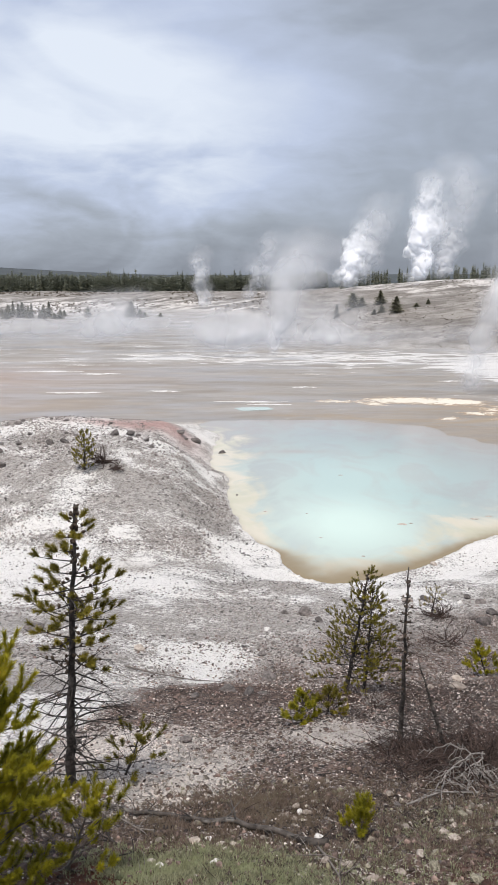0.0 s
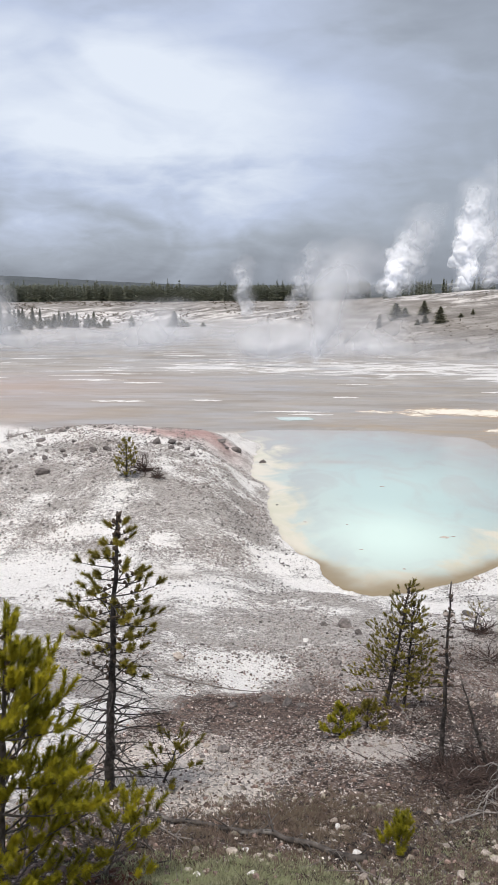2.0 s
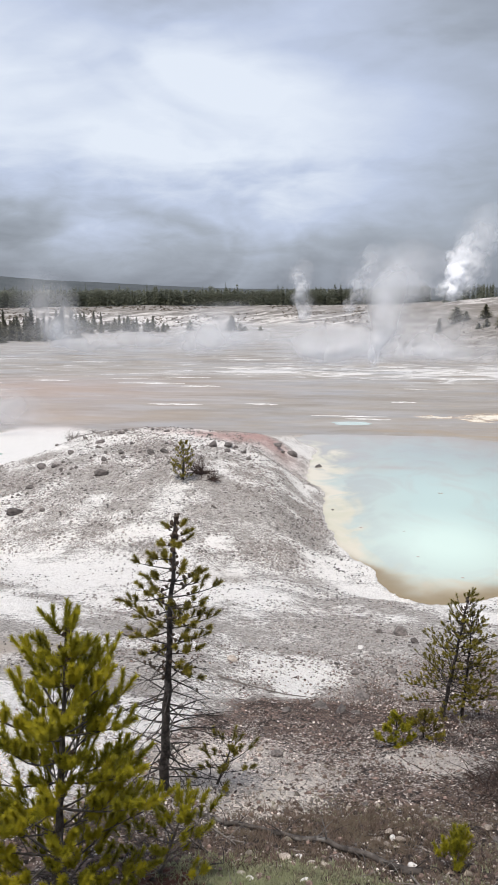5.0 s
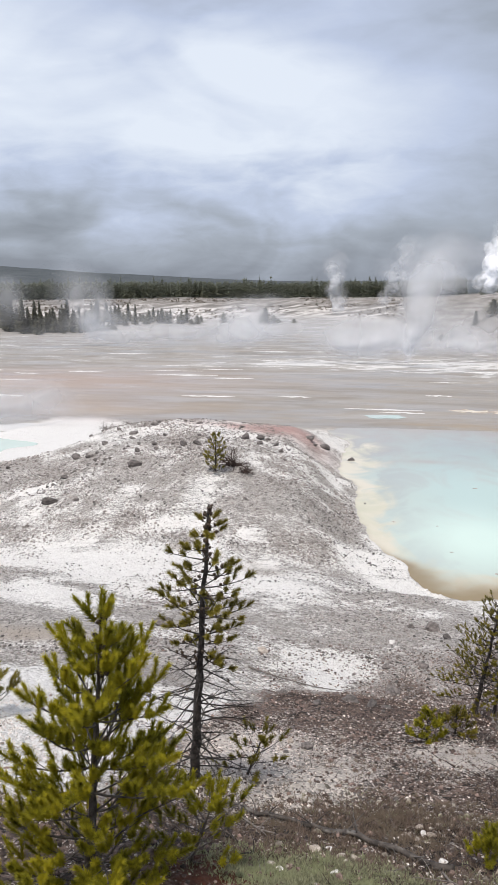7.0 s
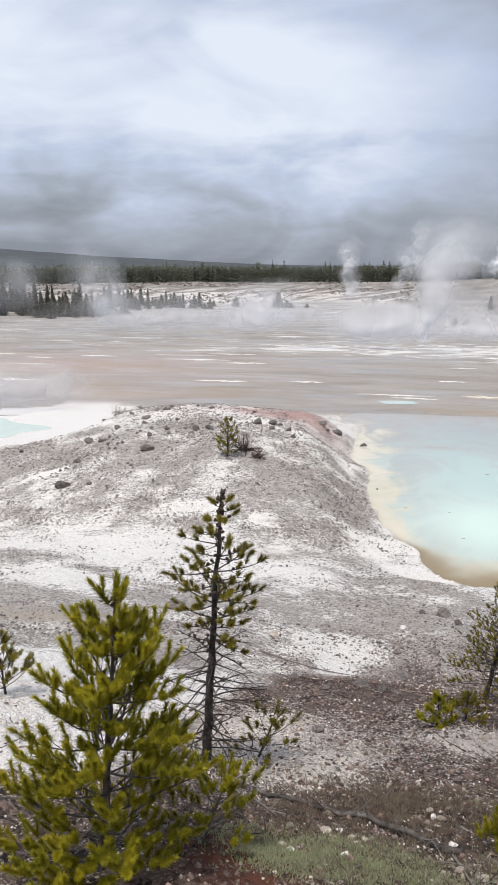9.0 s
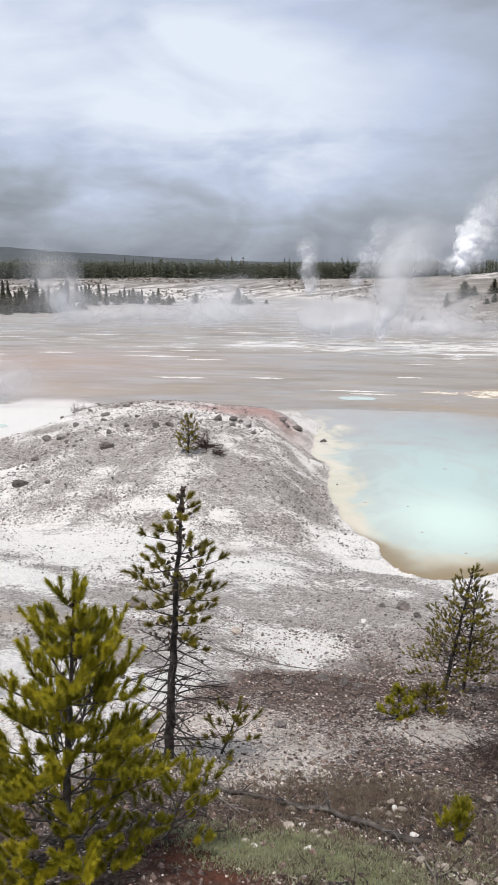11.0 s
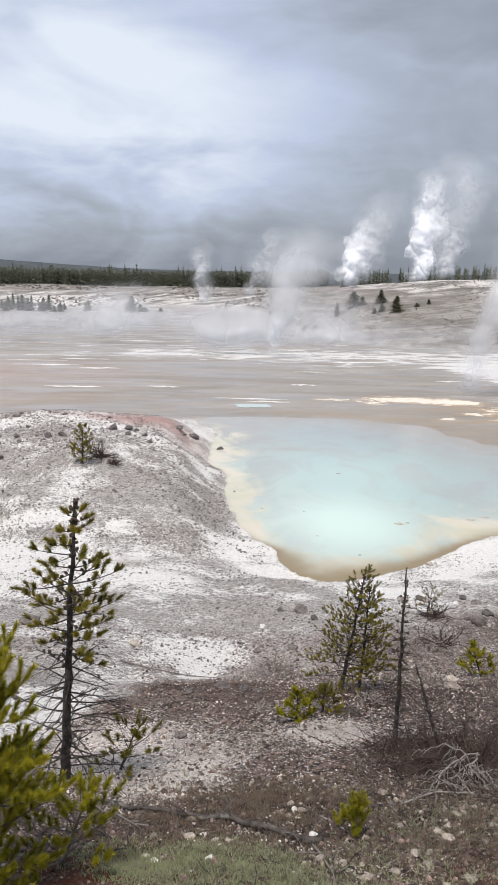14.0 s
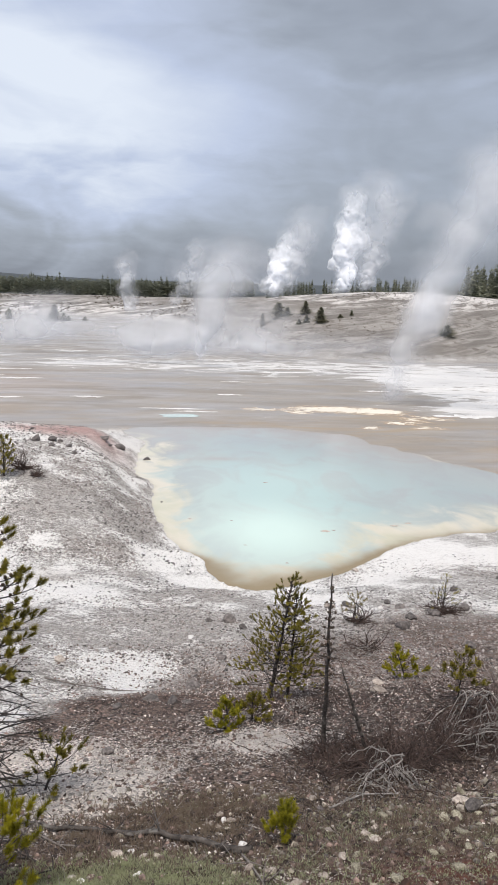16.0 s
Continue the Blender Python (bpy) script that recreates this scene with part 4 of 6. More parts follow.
tufted_pine("sparse half-dead pine with dark trunk and bare lower limbs", -1.41, 4.94, 2.34, (0.15, 0.04), 0.040, 14, ((0, 0.46), (0.3, 0.50), (0.52, 0.36), (0.62, 0.40), (0.72, 0.36), (0.84, 0.25), (0.92, 0.13), (1, 0.03)), 22, 5, 0.06, -0.12, 0.0, 0.35, BARK, OLD_NEEDLE, 0.06, 0.10, 0.046, 0.042, 150, 0.0034, inner=0.55, dead=0.50, bald=0.22, thin=0.7, cones=44, lead=0, top=0.93)
tufted_pine("thin olive pine with an open crown and dark cones", 1.54, 10.34, 2.14, (0.29, -0.05), 0.034, 21, ((0, 0.55), (0.12, 0.85), (0.3, 0.74), (0.55, 0.50), (0.85, 0.25), (1, 0.06)), 16, 5, 0.14, -0.1, 0.35, 0.35, BARK, OLD_NEEDLE, 0.072, 0.17, 0.055, 0.042, 80, 0.0046, inner=0.4, bald=0.15, thin=0.5, cones=20, lead=0.06)
tufted_pine("slim olive pine stem leaning beside a thicker one", 1.86, 10.5, 1.80, (0.08, 0.0), 0.026, 22, ((0, 0.5), (0.2, 0.66), (0.5, 0.48), (0.85, 0.22), (1, 0.08)), 12, 5, 0.22, -0.05, 0.35, 0.35, BARK, OLD_NEEDLE, 0.08, 0.16, 0.055, 0.042, 80, 0.0046, inner=0.45, bald=0.2, thin=0.5, cones=10, lead=0.06)
pine("dead pine pole with short broken twigs", 1.54, 6.46, 1.99, (-0.02, 0.0), 0.027, 31, 0.24, 18, 0.06, -0.2, 1, 0.04, 20, 0.004, BARK, OLD_NEEDLE, bare=1.6, cones=5, sub=2, fall=0.9, tuft=0, name="dead_tree", cut=1)
pine("leaning dead snag among dry brush", 1.94, 6.26, 0.95, (-0.30, 0.1), 0.022, 33, 0.26, 8, 0.1, 0.1, 1, 0.04, 20, 0.004, BARK, OLD_NEEDLE, bare=1.6, sub=2, tuft=0, name="dead_tree", cut=1)
SAPLING = dict(name="pine_sapling", group="pine saplings", many=(3, 4), bare=0.0)
tufted_pine("bright yellow-green pine seedling among stones", 0.73, 4.18, 0.24, (0.03, 0.0), 0.007, 41, ((0, 0.15), (0.5, 0.14), (1, 0.05)), 4, 4, 0.15, 0.9, 1.6, 0.6, PALE_BARK, NEEDLE, 0.05, 0.07, 0.075, 0.034, 110, 0.0034, inner=0.4, lead=0.08, name="pine_sapling", group="pine saplings")
pine("crooked pine sapling with yellow-green tufts", 4.22, 11.57, 0.62, (-0.22, 0.0), 0.014, 42, 0.34, 6, 0.12, 0.3, 1, 0.055, 80, 0.007, BARK, NEEDLE, sub=3, tuft=0.8, **SAPLING)
pine("thin pine sapling above dead brush", 4.04, 8.95, 0.80, (0.05, 0.0), 0.012, 43, 0.35, 7, 0.3, 0.3, 1, 0.055, 70, 0.006, BARK, OLD_NEEDLE, sub=3, tuft=0.6, **SAPLING)
pine("low dull pine sapling on grey gravel", 4.56, 16.69, 0.75, (0.1, 0.0), 0.016, 44, 0.5, 6, 0.1, 0.4, 1, 0.055, 34, 0.007, BARK, DULL_NEEDLE, sub=3, tuft=0.5, **SAPLING)
pine("wiry dark pine sapling on pale ground", 7.41, 17.85, 1.1, (0.0, 0.0), 0.02, 45, 0.6, 7, 0.15, 0.4, 1, 0.06, 24, 0.007, BARK, OLD_NEEDLE, sub=3, tuft=0.35, **SAPLING)
pine("scraggy pine sapling at the edge of the slope", -4.12, 6.48, 0.72, (-0.05, 0.0), 0.014, 46, 0.42, 7, 0.12, 0.4, 1, 0.05, 90, 0.005, BARK, OLD_NEEDLE, sub=4, tuft=0.8, **SAPLING)
pine("low clump of yellow-green pine shoots", 0.64, 7.79, 0.36, (0.0, 0.0), 0.012, 47, 0.26, 5, 0.1, 0.35, 1, 0.044, 90, 0.005, BARK, NEEDLE, sub=4, tuft=0.8, **SAPLING)
pine("low clump of yellow-green pine shoots", 0.98, 7.98, 0.32, (0.0, 0.0), 0.012, 48, 0.28, 5, 0.1, 0.35, 1, 0.044, 80, 0.005, BARK, OLD_NEEDLE, sub=4, tuft=0.8, **SAPLING)
tufted_pine("olive pine sapling under a half-dead pine", -1.06, 5.36, 0.40, (0.14, 0.0), 0.010, 49, ((0, 0.34), (0.5, 0.32), (1, 0.10)), 5, 3, 0.2, 0.15, 0.6, 0.4, BARK, OLD_NEEDLE, 0.11, 0.10, 0.055, 0.042, 110, 0.0036, inner=0.6, bald=0.1, thin=0.3, lead=0.06, name="pine_sapling", group="pine saplings")
tufted_pine("yellow-green pine sapling beside a taller pine", -1.02, 3.38, 0.46, (0.16, 0.0), 0.012, 50, ((0, 0.36), (0.5, 0.30), (1, 0.08)), 7, 4, 0.08, 0.2, 0.8, 0.5, PALE_BARK, NEEDLE, 0.08, 0.11, 0.06, 0.036, 130, 0.0032, inner=0.5, bald=0.25, thin=0.4, lead=0.07, name="pine_sapling", group="pine saplings")
pine("stunted dark pine bush on the white mound", -7.66, 32.56, 1.75, (0.05, 0.0), 0.05, 51, 0.68, 8, 0.04, 0.6, 1, 0.075, 50, 0.012, BARK, OLD_NEEDLE, sub=5, fall=0.4, tuft=0.8, group="stunted pines")


# ---- far trees ----
def conifer(bag, x, y, z, tall, wide, rng, tiers=9, blades=9, thick=0.15):
    """A distant conifer: a thin stem and ragged sprays of drooping boughs."""
    bag.tube([(x, y, z), (x, y, z + tall)], [0.02 * tall, 0.004 * tall], 4, 0, rng)
    for t in range(tiers):
        s = 0.08 + 0.9 * t / tiers
        for b in range(blades):
            a = rng.random() * 6.283
            ln = wide * (1.06 - s) ** 0.8 * rng.uniform(0.45, 1.1)
            h = z + tall * (s + rng.uniform(-0.04, 0.04))
            root = Vector((x, y, h))
            way = Vector((math.cos(a), math.sin(a), rng.uniform(-0.35, 0.35))).normalized()
            side = Vector((-math.sin(a), math.cos(a), rng.uniform(-0.8, 0.8))).normalized()
            bag.blade(root, way, side, ln, tall * thick * rng.uniform(0.65, 1.35))


def hill_tree(x, y, tall, wide, seed, label, group):
    rng = random.Random(seed)
    base = new("conifer")
    base.location = (x, y, level(x, y) - 0.1)
    tagged(base, label, "tree", group)
    stem, crown = Bag(), Bag()
    stem.tube([(0, 0, 0), (0.01 * tall, 0, tall * 0.5), (0, 0, tall * 0.95)], [0.035 * tall, 0.02 * tall, 0.005 * tall], 6, 0.1, rng)
    conifer(crown, 0, 0, 0, tall, wide * 1.9, rng, 16, 36, 0.068)
    part("trunk", stem, BARK, base)
    part("crown", crown, HILL_NEEDLE, base, shade=False, kind="stuff")


for i, (x, y, tall, wide) in enumerate([(16.9, 141.5, 2.8, 0.6), (20.1, 142.3, 3.0, 1.6), (25.0, 140.2, 2.7, 1.0), (26.35, 131.6, 3.0, 1.1), (24.0, 133.0, 1.6, 0.7), (22.6, 132.6, 1.1, 0.6), (46.9, 122.6, 2.1, 1.4),
                                       (10.8, 140.4, 1.2, 0.7), (12.4, 138.0, 0.9, 0.9), (32.7, 134.3, 1.1, 0.4), (30.4, 133.5, 0.8, 0.6), (21.6, 141.0, 1.8, 0.9)]):
    hill_tree(x, y, tall, wide, 100 + i, "small dark conifer on the pale hillside", "conifers on the hill")
for i, (x, y, tall, wide) in enumerate([(-32.2, 200.8, 4.6, 1.5), (-30.0, 201.5, 2.4, 1.1), (-28.8, 202, 1.5, 1.0), (-24.5, 203, 1.3, 0.8), (-33.6, 203, 2.0, 1.0)]):
    hill_tree(x, y, tall, wide, 130 + i, "lone dark conifer at the basin's edge", "conifers at the basin's edge")
pick = random.Random(77)
for cx, cy, sx, sy, count, low, high in ((-75, 160, 8, 7, 34, 2.5, 6.2), (-94, 160, 9, 9, 46, 4.5, 10.0), (-72, 190, 8, 6, 26, 2.0, 6.0), (-60, 196, 7, 5, 26, 1.5, 4.6), (-66, 168, 4, 4, 4, 1.2, 3.0)):
    for i in range(count):
        hill_tree(cx + pick.gauss(0, sx * 0.6), cy + pick.gauss(0, sy * 0.6), pick.uniform(low, high), pick.uniform(0.55, 1.05), pick.randint(0, 9999), "dark conifer in a thicket at the basin's edge", "thicket at the basin's edge")


def woods(name, label, az0, az1, r0, r1, count, low, high, seed, thin=0.0):
    rng = random.Random(seed)
    bag = Bag()
    spots = [(math.radians(rng.uniform(az0, az1)), rng.uniform(r0, r1)) for _ in range(count)]
    spots = [(r * math.sin(a), r * math.cos(a)) for a, r in spots]
    for (x, y), z in zip(spots, height(*np.array(spots).T)):
        conifer(bag, x, y, float(z) - 0.3, rng.uniform(low, high) * (1.25 if rng.random() < 0.06 else 1), rng.uniform(1.5, 2.6) * (1 - thin), rng, 8, 7)
    tagged(part(name, bag, HAZED_NEEDLE, None, label, False), label, "forest", kind="stuff")


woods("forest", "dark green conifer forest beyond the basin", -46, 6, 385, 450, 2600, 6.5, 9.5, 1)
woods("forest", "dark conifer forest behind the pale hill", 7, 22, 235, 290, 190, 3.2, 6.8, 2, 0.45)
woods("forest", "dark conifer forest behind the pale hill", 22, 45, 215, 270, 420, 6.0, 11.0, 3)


def scrub(label, seed, az0, az1, r0, r1, count, low=0.35, high=1.1):
    """Low dry bushes, too many to count."""
    rng = random.Random(seed)
    bag = Bag()
    az, rr = np.array([rng.uniform(az0, az1) for _ in range(count)]), np.array([rng.uniform(r0, r1) for _ in range(count)])
    xs, ys = rr * np.sin(np.radians(az)), rr * np.cos(np.radians(az))
    zs = height(xs, ys)
    lush = fbm(xs * 0.04, ys * 0.04, 3, 7 + seed)
    for x, y, z, q in zip(xs, ys, zs, lush):
        if z < 0.5 or q < -0.02:
            continue
        for _ in range(14):
            a = rng.random() * 6.283
            way = Vector((math.cos(a), math.sin(a), rng.uniform(0.1, 1.2))).normalized()
            bag.blade(Vector((x, y, z - 0.05)), way, Vector((-math.sin(a), math.cos(a), 0.3)), rng.uniform(low, high), 0.25 * high)
    tagged(bag.made("scrub", SCRUB, shade=False), label, "scrub", kind="stuff")


scrub("dry brown scrub on the far bank", 1, -40, 2, 175, 360, 3000)
scrub("sparse dry scrub on the pale hill", 2, 2, 34, 112, 170, 1400, 0.1, 0.42)


# ---- stones ----
def stone_mesh(seed, mat, flat=0.75, name="rock"):
    rng = random.Random(seed)
    bm = bmesh.new()
    bmesh.ops.create_icosphere(bm, subdivisions=2, radius=0.5)
    off = Vector((rng.uniform(-9, 9), rng.uniform(-9, 9), rng.uniform(-9, 9)))
    cuts = [Vector((rng.uniform(-1, 1), rng.uniform(-1, 1), rng.uniform(-0.6, 1))).normalized() for _ in range(11)]
    for v in bm.verts:
        p = v.co.copy()
        for c in cuts:
            over = p.dot(c) - 0.29
            if over > 0:
                p -= c * over * 0.9
        p *= 1 + 0.22 * noise.noise(p * 2.4 + off)
        p.z *= flat
        v.co = p
    me = bpy.data.meshes.new(name)
    bm.to_mesh(me)
    bm.free()
    me.materials.append(mat)
    return me


STONES = {key: [stone_mesh(i + 20 * n, mat) for i in range(6)] for n, (key, mat) in enumerate((("dark", ROCK), ("pale", PALE_ROCK), ("white", WHITE_ROCK), ("lichen", LICHEN)))}
LABELS = {"dark": "dark grey-brown lava rock lying on pale ground", "pale": "pale buff stone half sunk in the gravel slope", "white": "white sinter stone on the slope", "lichen": "stone with yellow-green lichen in low herbs"}
stone_rng = random.Random(9)


def rock(kind, x, y, size, stretch=1.0, sunk=0.22, label=None, group=None):
    me = stone_rng.choice(STONES[kind])
    ob = new("rock", me)
    s = size * stone_rng.uniform(0.85, 1.15)
    ob.location = (x, y, level(x, y) + s * (0.36 - sunk))
    ob.rotation_euler = (stone_rng.uniform(-0.3, 0.3), stone_rng.uniform(-0.3, 0.3), stone_rng.random() * 6.28)
    ob.scale = (s * stretch, s, s * stone_rng.uniform(0.75, 1.05))
    return tagged(ob, label or LABELS[kind], "rock", group or {"dark": "dark rocks", "pale": "pale stones", "white": "white stones", "lichen": "lichen stones"}[kind])


def joined_stones(name, label, mat, spots, seed, flat=0.7):
    """Countless small stones in one mesh."""
    rng = np.random.RandomState(seed)
    ring = [(math.cos(1.257 * i), math.sin(1.257 * i), -0.25) for i in range(5)] + [(0.62 * math.cos(2.094 * i + 0.6), 0.62 * math.sin(2.094 * i + 0.6), 0.8) for i in range(3)]
    shape0 = np.array(ring)
    faces = [(0, 1, 5), (1, 6, 5), (1, 2, 6), (2, 3, 6), (3, 7, 6), (3, 4, 7), (4, 5, 7), (4, 0, 5), (5, 6, 7)]
    x, y, size = spots
    z = height(x, y)
    n = len(x)
    shape = shape0[None] * (1 + 0.6 * (rng.rand(n, 8, 1) - 0.5))
    a = rng.rand(n) * 6.28
    c, s = np.cos(a)[:, None], np.sin(a)[:, None]
    sx = shape[..., 0] * (0.75 + 0.6 * rng.rand(n, 1))
    px, py = sx * c - shape[..., 1] * s, sx * s + shape[..., 1] * c
    half = size[:, None] * 0.5
    v = np.stack([x[:, None] + px * half, y[:, None] + py * half, z[:, None] + (shape[..., 2] * flat + 0.22) * half], -1).reshape(-1, 3)
    f = (np.array(faces)[None] + 8 * np.arange(n)[:, None, None]).reshape(-1, 3)
    tagged(mesh_object(name, v.tolist(), f.tolist(), mat, False), label, "stones", kind="stuff")


def scatter(n, x0, x1, y0, y1, low, high, seed, keep=None, power=3.0):
    rng = np.random.RandomState(seed)
    x, y = rng.uniform(x0, x1, n), rng.uniform(y0, y1, n)
    size = low + (high - low) * rng.rand(n) ** power
    ok = np.ones(n, bool) if keep is None else keep(x, y, rng.rand(n))
    ok &= (shore_distance(x, y) < -0.2) & (np.abs(np.degrees(np.arctan2(x, y)) + 2.5) < 33)
    return x[ok], y[ok], size[ok]


def whiteness(x, y):
    """How clean the white sinter lies at a spot."""
    return zones(x, y, height(x, y), np.hypot(x, y), np.degrees(np.arctan2(x, y)), shore_distance(x, y))["white"]


# dark rocks on the mound and along the shore
for x, y, s, w in ((-3.34, 45.0, 0.85, 1.1), (-4.3, 44.4, 0.6, 1.5), (-4.0, 44.3, 0.4, 1.3), (-1.75, 44.9, 0.5, 1.8), (-0.6, 35.9, 0.28, 1.8), (-11.9, 33.0, 0.75, 1.2), (-14.9, 29.9, 0.75, 1.6), (-16.0, 35.6, 0.7, 1.3)):
    rock("dark", x, y, s, w)
for _ in range(46):
    a, r = math.radians(stone_rng.uniform(-24, -7)), stone_rng.uniform(36, 44.5)
    rock("dark", r * math.sin(a), r * math.cos(a), 0.16 + 0.5 * stone_rng.random() ** 2.2, stone_rng.uniform(1.0, 1.7))
for _ in range(22):
    rock("dark", stone_rng.uniform(-22, -12), stone_rng.uniform(28, 38), 0.15 + 0.35 * stone_rng.random() ** 2, stone_rng.uniform(1.0, 1.6))
# rocks on the apron
rock("white", 0.41, 15.46, 0.17, 1.0, label="small bright white stone on grey gravel")
for x, y, s in ((-4.7, 14.6, 0.42), (1.4, 17.0, 0.42), (0.9, 17.2, 0.25), (1.7, 16.2, 0.24), (6.4, 18.6, 0.4), (5.5, 15.5, 0.48), (8.1, 18.1, 0.5), (5.0, 19.0, 0.4), (7.0, 17.4, 0.38), (0.35, 12.1, 0.3), (0.25, 13.6, 0.2), (9.0, 21.0, 0.3), (11.5, 23.0, 0.35), (1.0, 13.6, 0.3), (2.3, 12.6, 0.3), (9.9, 18.2, 0.4), (6.6, 14.2, 0.3)):
    rock("dark", x, y, s, stone_rng.uniform(1, 1.4))
for x, y, s in ((4.4, 18.8, 0.27), (5.0, 18.4, 0.22), (-2.2, 13.3, 0.28), (3.55, 11.1, 0.26), (3.3, 10.2, 0.28), (2.9, 10.4, 0.2)):
    rock("pale", x, y, s, stone_rng.uniform(1, 1.4))
for x, y, s in ((-0.35, 10.3, 0.30), (0.0, 10.1, 0.26), (0.25, 10.2, 0.22), (0.9, 8.3, 0.24), (-0.8, 9.6, 0.2)):
    rock("dark", x, y, s, 1.3, 0.3, label="dark angular rock bedded in brown soil", group="bedded rocks")
# sinter lumps where the near shore turns
for _ in range(16):
    t = stone_rng.random()
    rock("white", 1.5 + 0.9 * t + stone_rng.gauss(0, 0.12), 25.45 - 0.75 * t + stone_rng.gauss(0, 0.10), 0.10 + 0.22 * stone_rng.random() ** 2, stone_rng.uniform(1.0, 2.0), 0.34, label="rough white sinter lump at the water's edge", group="shore sinter")
rock("pale", 7.25, 26.5, 0.34, 1.7, 0.3, label="grey stone at the pool's near shore")
# stones of the near slope
rock("white", 0.46, 4.05, 0.075, 0.8, label="bright white stone on the brown slope")
for x, y, s in ((-0.33, 3.80, 0.09), (-0.25, 3.85, 0.07), (-0.17, 3.74, 0.10), (-0.52, 3.55, 0.075), (-0.2, 3.45, 0.07), (1.33, 4.2, 0.12), (1.42, 4.28, 0.08), (0.33, 4.45, 0.09), (0.26, 4.6, 0.08), (0.38, 4.65, 0.07), (0.56, 3.68, 0.08), (0.72, 3.55, 0.1)):
    rock("white" if s < 0.08 else "pale", x, y, s * 0.85, 1.2, 0.3)
for x, y, z in ((1.93, 4.3, 0.15), (1.96, 4.07, 0.14), (1.72, 3.54, 0.13), (2.3, 4.25, 0.12), (2.15, 3.8, 0.13), (1.62, 3.72, 0.09), (2.45, 4.05, 0.10), (1.3, 3.45, 0.10), (1.95, 3.62, 0.11)):
    rock("lichen", x, y, z * 0.78, 1.3, 0.36)
for x, y, z in ((1.37, 4.06, 0.12), (1.46, 4.12, 0.07), (1.52, 3.63, 0.06), (0.45, 3.64, 0.10), (0.59, 3.67, 0.08), (0.44, 4.64, 0.09), (0.36, 4.72, 0.08), (0.5, 4.78, 0.07), (0.3, 4.9, 0.07), (0.42, 4.95, 0.06), (0.28, 4.62, 0.06), (1.1, 4.35, 0.07), (1.05, 3.75, 0.08), (0.9, 3.6, 0.09), (2.6, 4.4, 0.09), (0.2, 5.15, 0.06)):
    rock("pale", x, y, z * 0.85, 1.25, 0.3)
for _ in range(72):
    x, y = stone_rng.uniform(-0.3, 3.2), stone_rng.uniform(3.2, 5.0)
    if stone_rng.random() < 0.25 + 0.25 * x:
        rock(stone_rng.choice(("pale", "pale", "pale", "dark", "dark")), x, y, 0.02 + 0.06 * stone_rng.random() ** 2, stone_rng.uniform(1.0, 1.5), 0.3)
for _ in range(20):
    rock("lichen", stone_rng.uniform(1.1, 3.0), stone_rng.uniform(3.3, 4.6), 0.03 + 0.07 * stone_rng.random() ** 1.5, stone_rng.uniform(1.0, 1.5), sunk=0.3)
for _ in range(12):
    rock("lichen", stone_rng.gauss(2.0, 0.4), stone_rng.gauss(3.85, 0.35), 0.025 + 0.06 * stone_rng.random() ** 2, stone_rng.uniform(1.0, 1.6), sunk=0.4)
for _ in range(60):
    rock(stone_rng.choice(("pale", "dark", "dark")), stone_rng.uniform(-4, 4), stone_rng.uniform(4.5, 10.5), 0.05 + 0.13 * stone_rng.random() ** 3, stone_rng.uniform(1.0, 1.5))

joined_stones("gravel", "dark grey gravel strewn over white sinter", PEBBLE, tuple(np.concatenate(t) for t in zip(
    scatter(84000, -17, 13, 11, 28, 0.017, 0.088, 1, lambda x, y, q: q + 0.5 * whiteness(x, y) - 0.25 + 1.4 * blob(x, y, -0.87, 12.1, 0.42, 0.9) < 0.34 + 2.4 * fbm(x * 0.35, y * 0.35, 4, 17), 4.5),
    scatter(70000, -27, 1, 26, 46, 0.032, 0.15, 2, lambda x, y, q: (q + 0.5 * whiteness(x, y) - 0.25 + 0.8 * blob(x, y, -5.2, 43.6, 2.6, 2.2) < 0.38 + 2.4 * fbm(x * 0.3, y * 0.3, 4, 18)) & (np.hypot(x, y) < np.interp(np.degrees(np.arctan2(x, y)), BACK_AZ, BACK) + 3.0), 4.5))), 3)
joined_stones("gravel", "near-black grit strewn over white sinter", DARK_PEBBLE, tuple(np.concatenate(t) for t in zip(
    scatter(26000, -17, 13, 11.5, 28, 0.018, 0.085, 71, lambda x, y, q: q + 0.4 * whiteness(x, y) - 0.15 + 1.4 * blob(x, y, -0.87, 12.1, 0.42, 0.9) < 0.30 + 2.4 * fbm(x * 0.5, y * 0.5, 4, 27), 4.0),
    scatter(22000, -27, 1, 26, 46, 0.032, 0.125, 72, lambda x, y, q: (q + 0.4 * whiteness(x, y) - 0.15 + 0.8 * blob(x, y, -5.2, 43.6, 2.6, 2.2) < 0.34 + 2.4 * fbm(x * 0.4, y * 0.4, 4, 28)) & (np.hypot(x, y) < np.interp(np.degrees(np.arctan2(x, y)), BACK_AZ, BACK) + 3.0), 4.0))), 73)
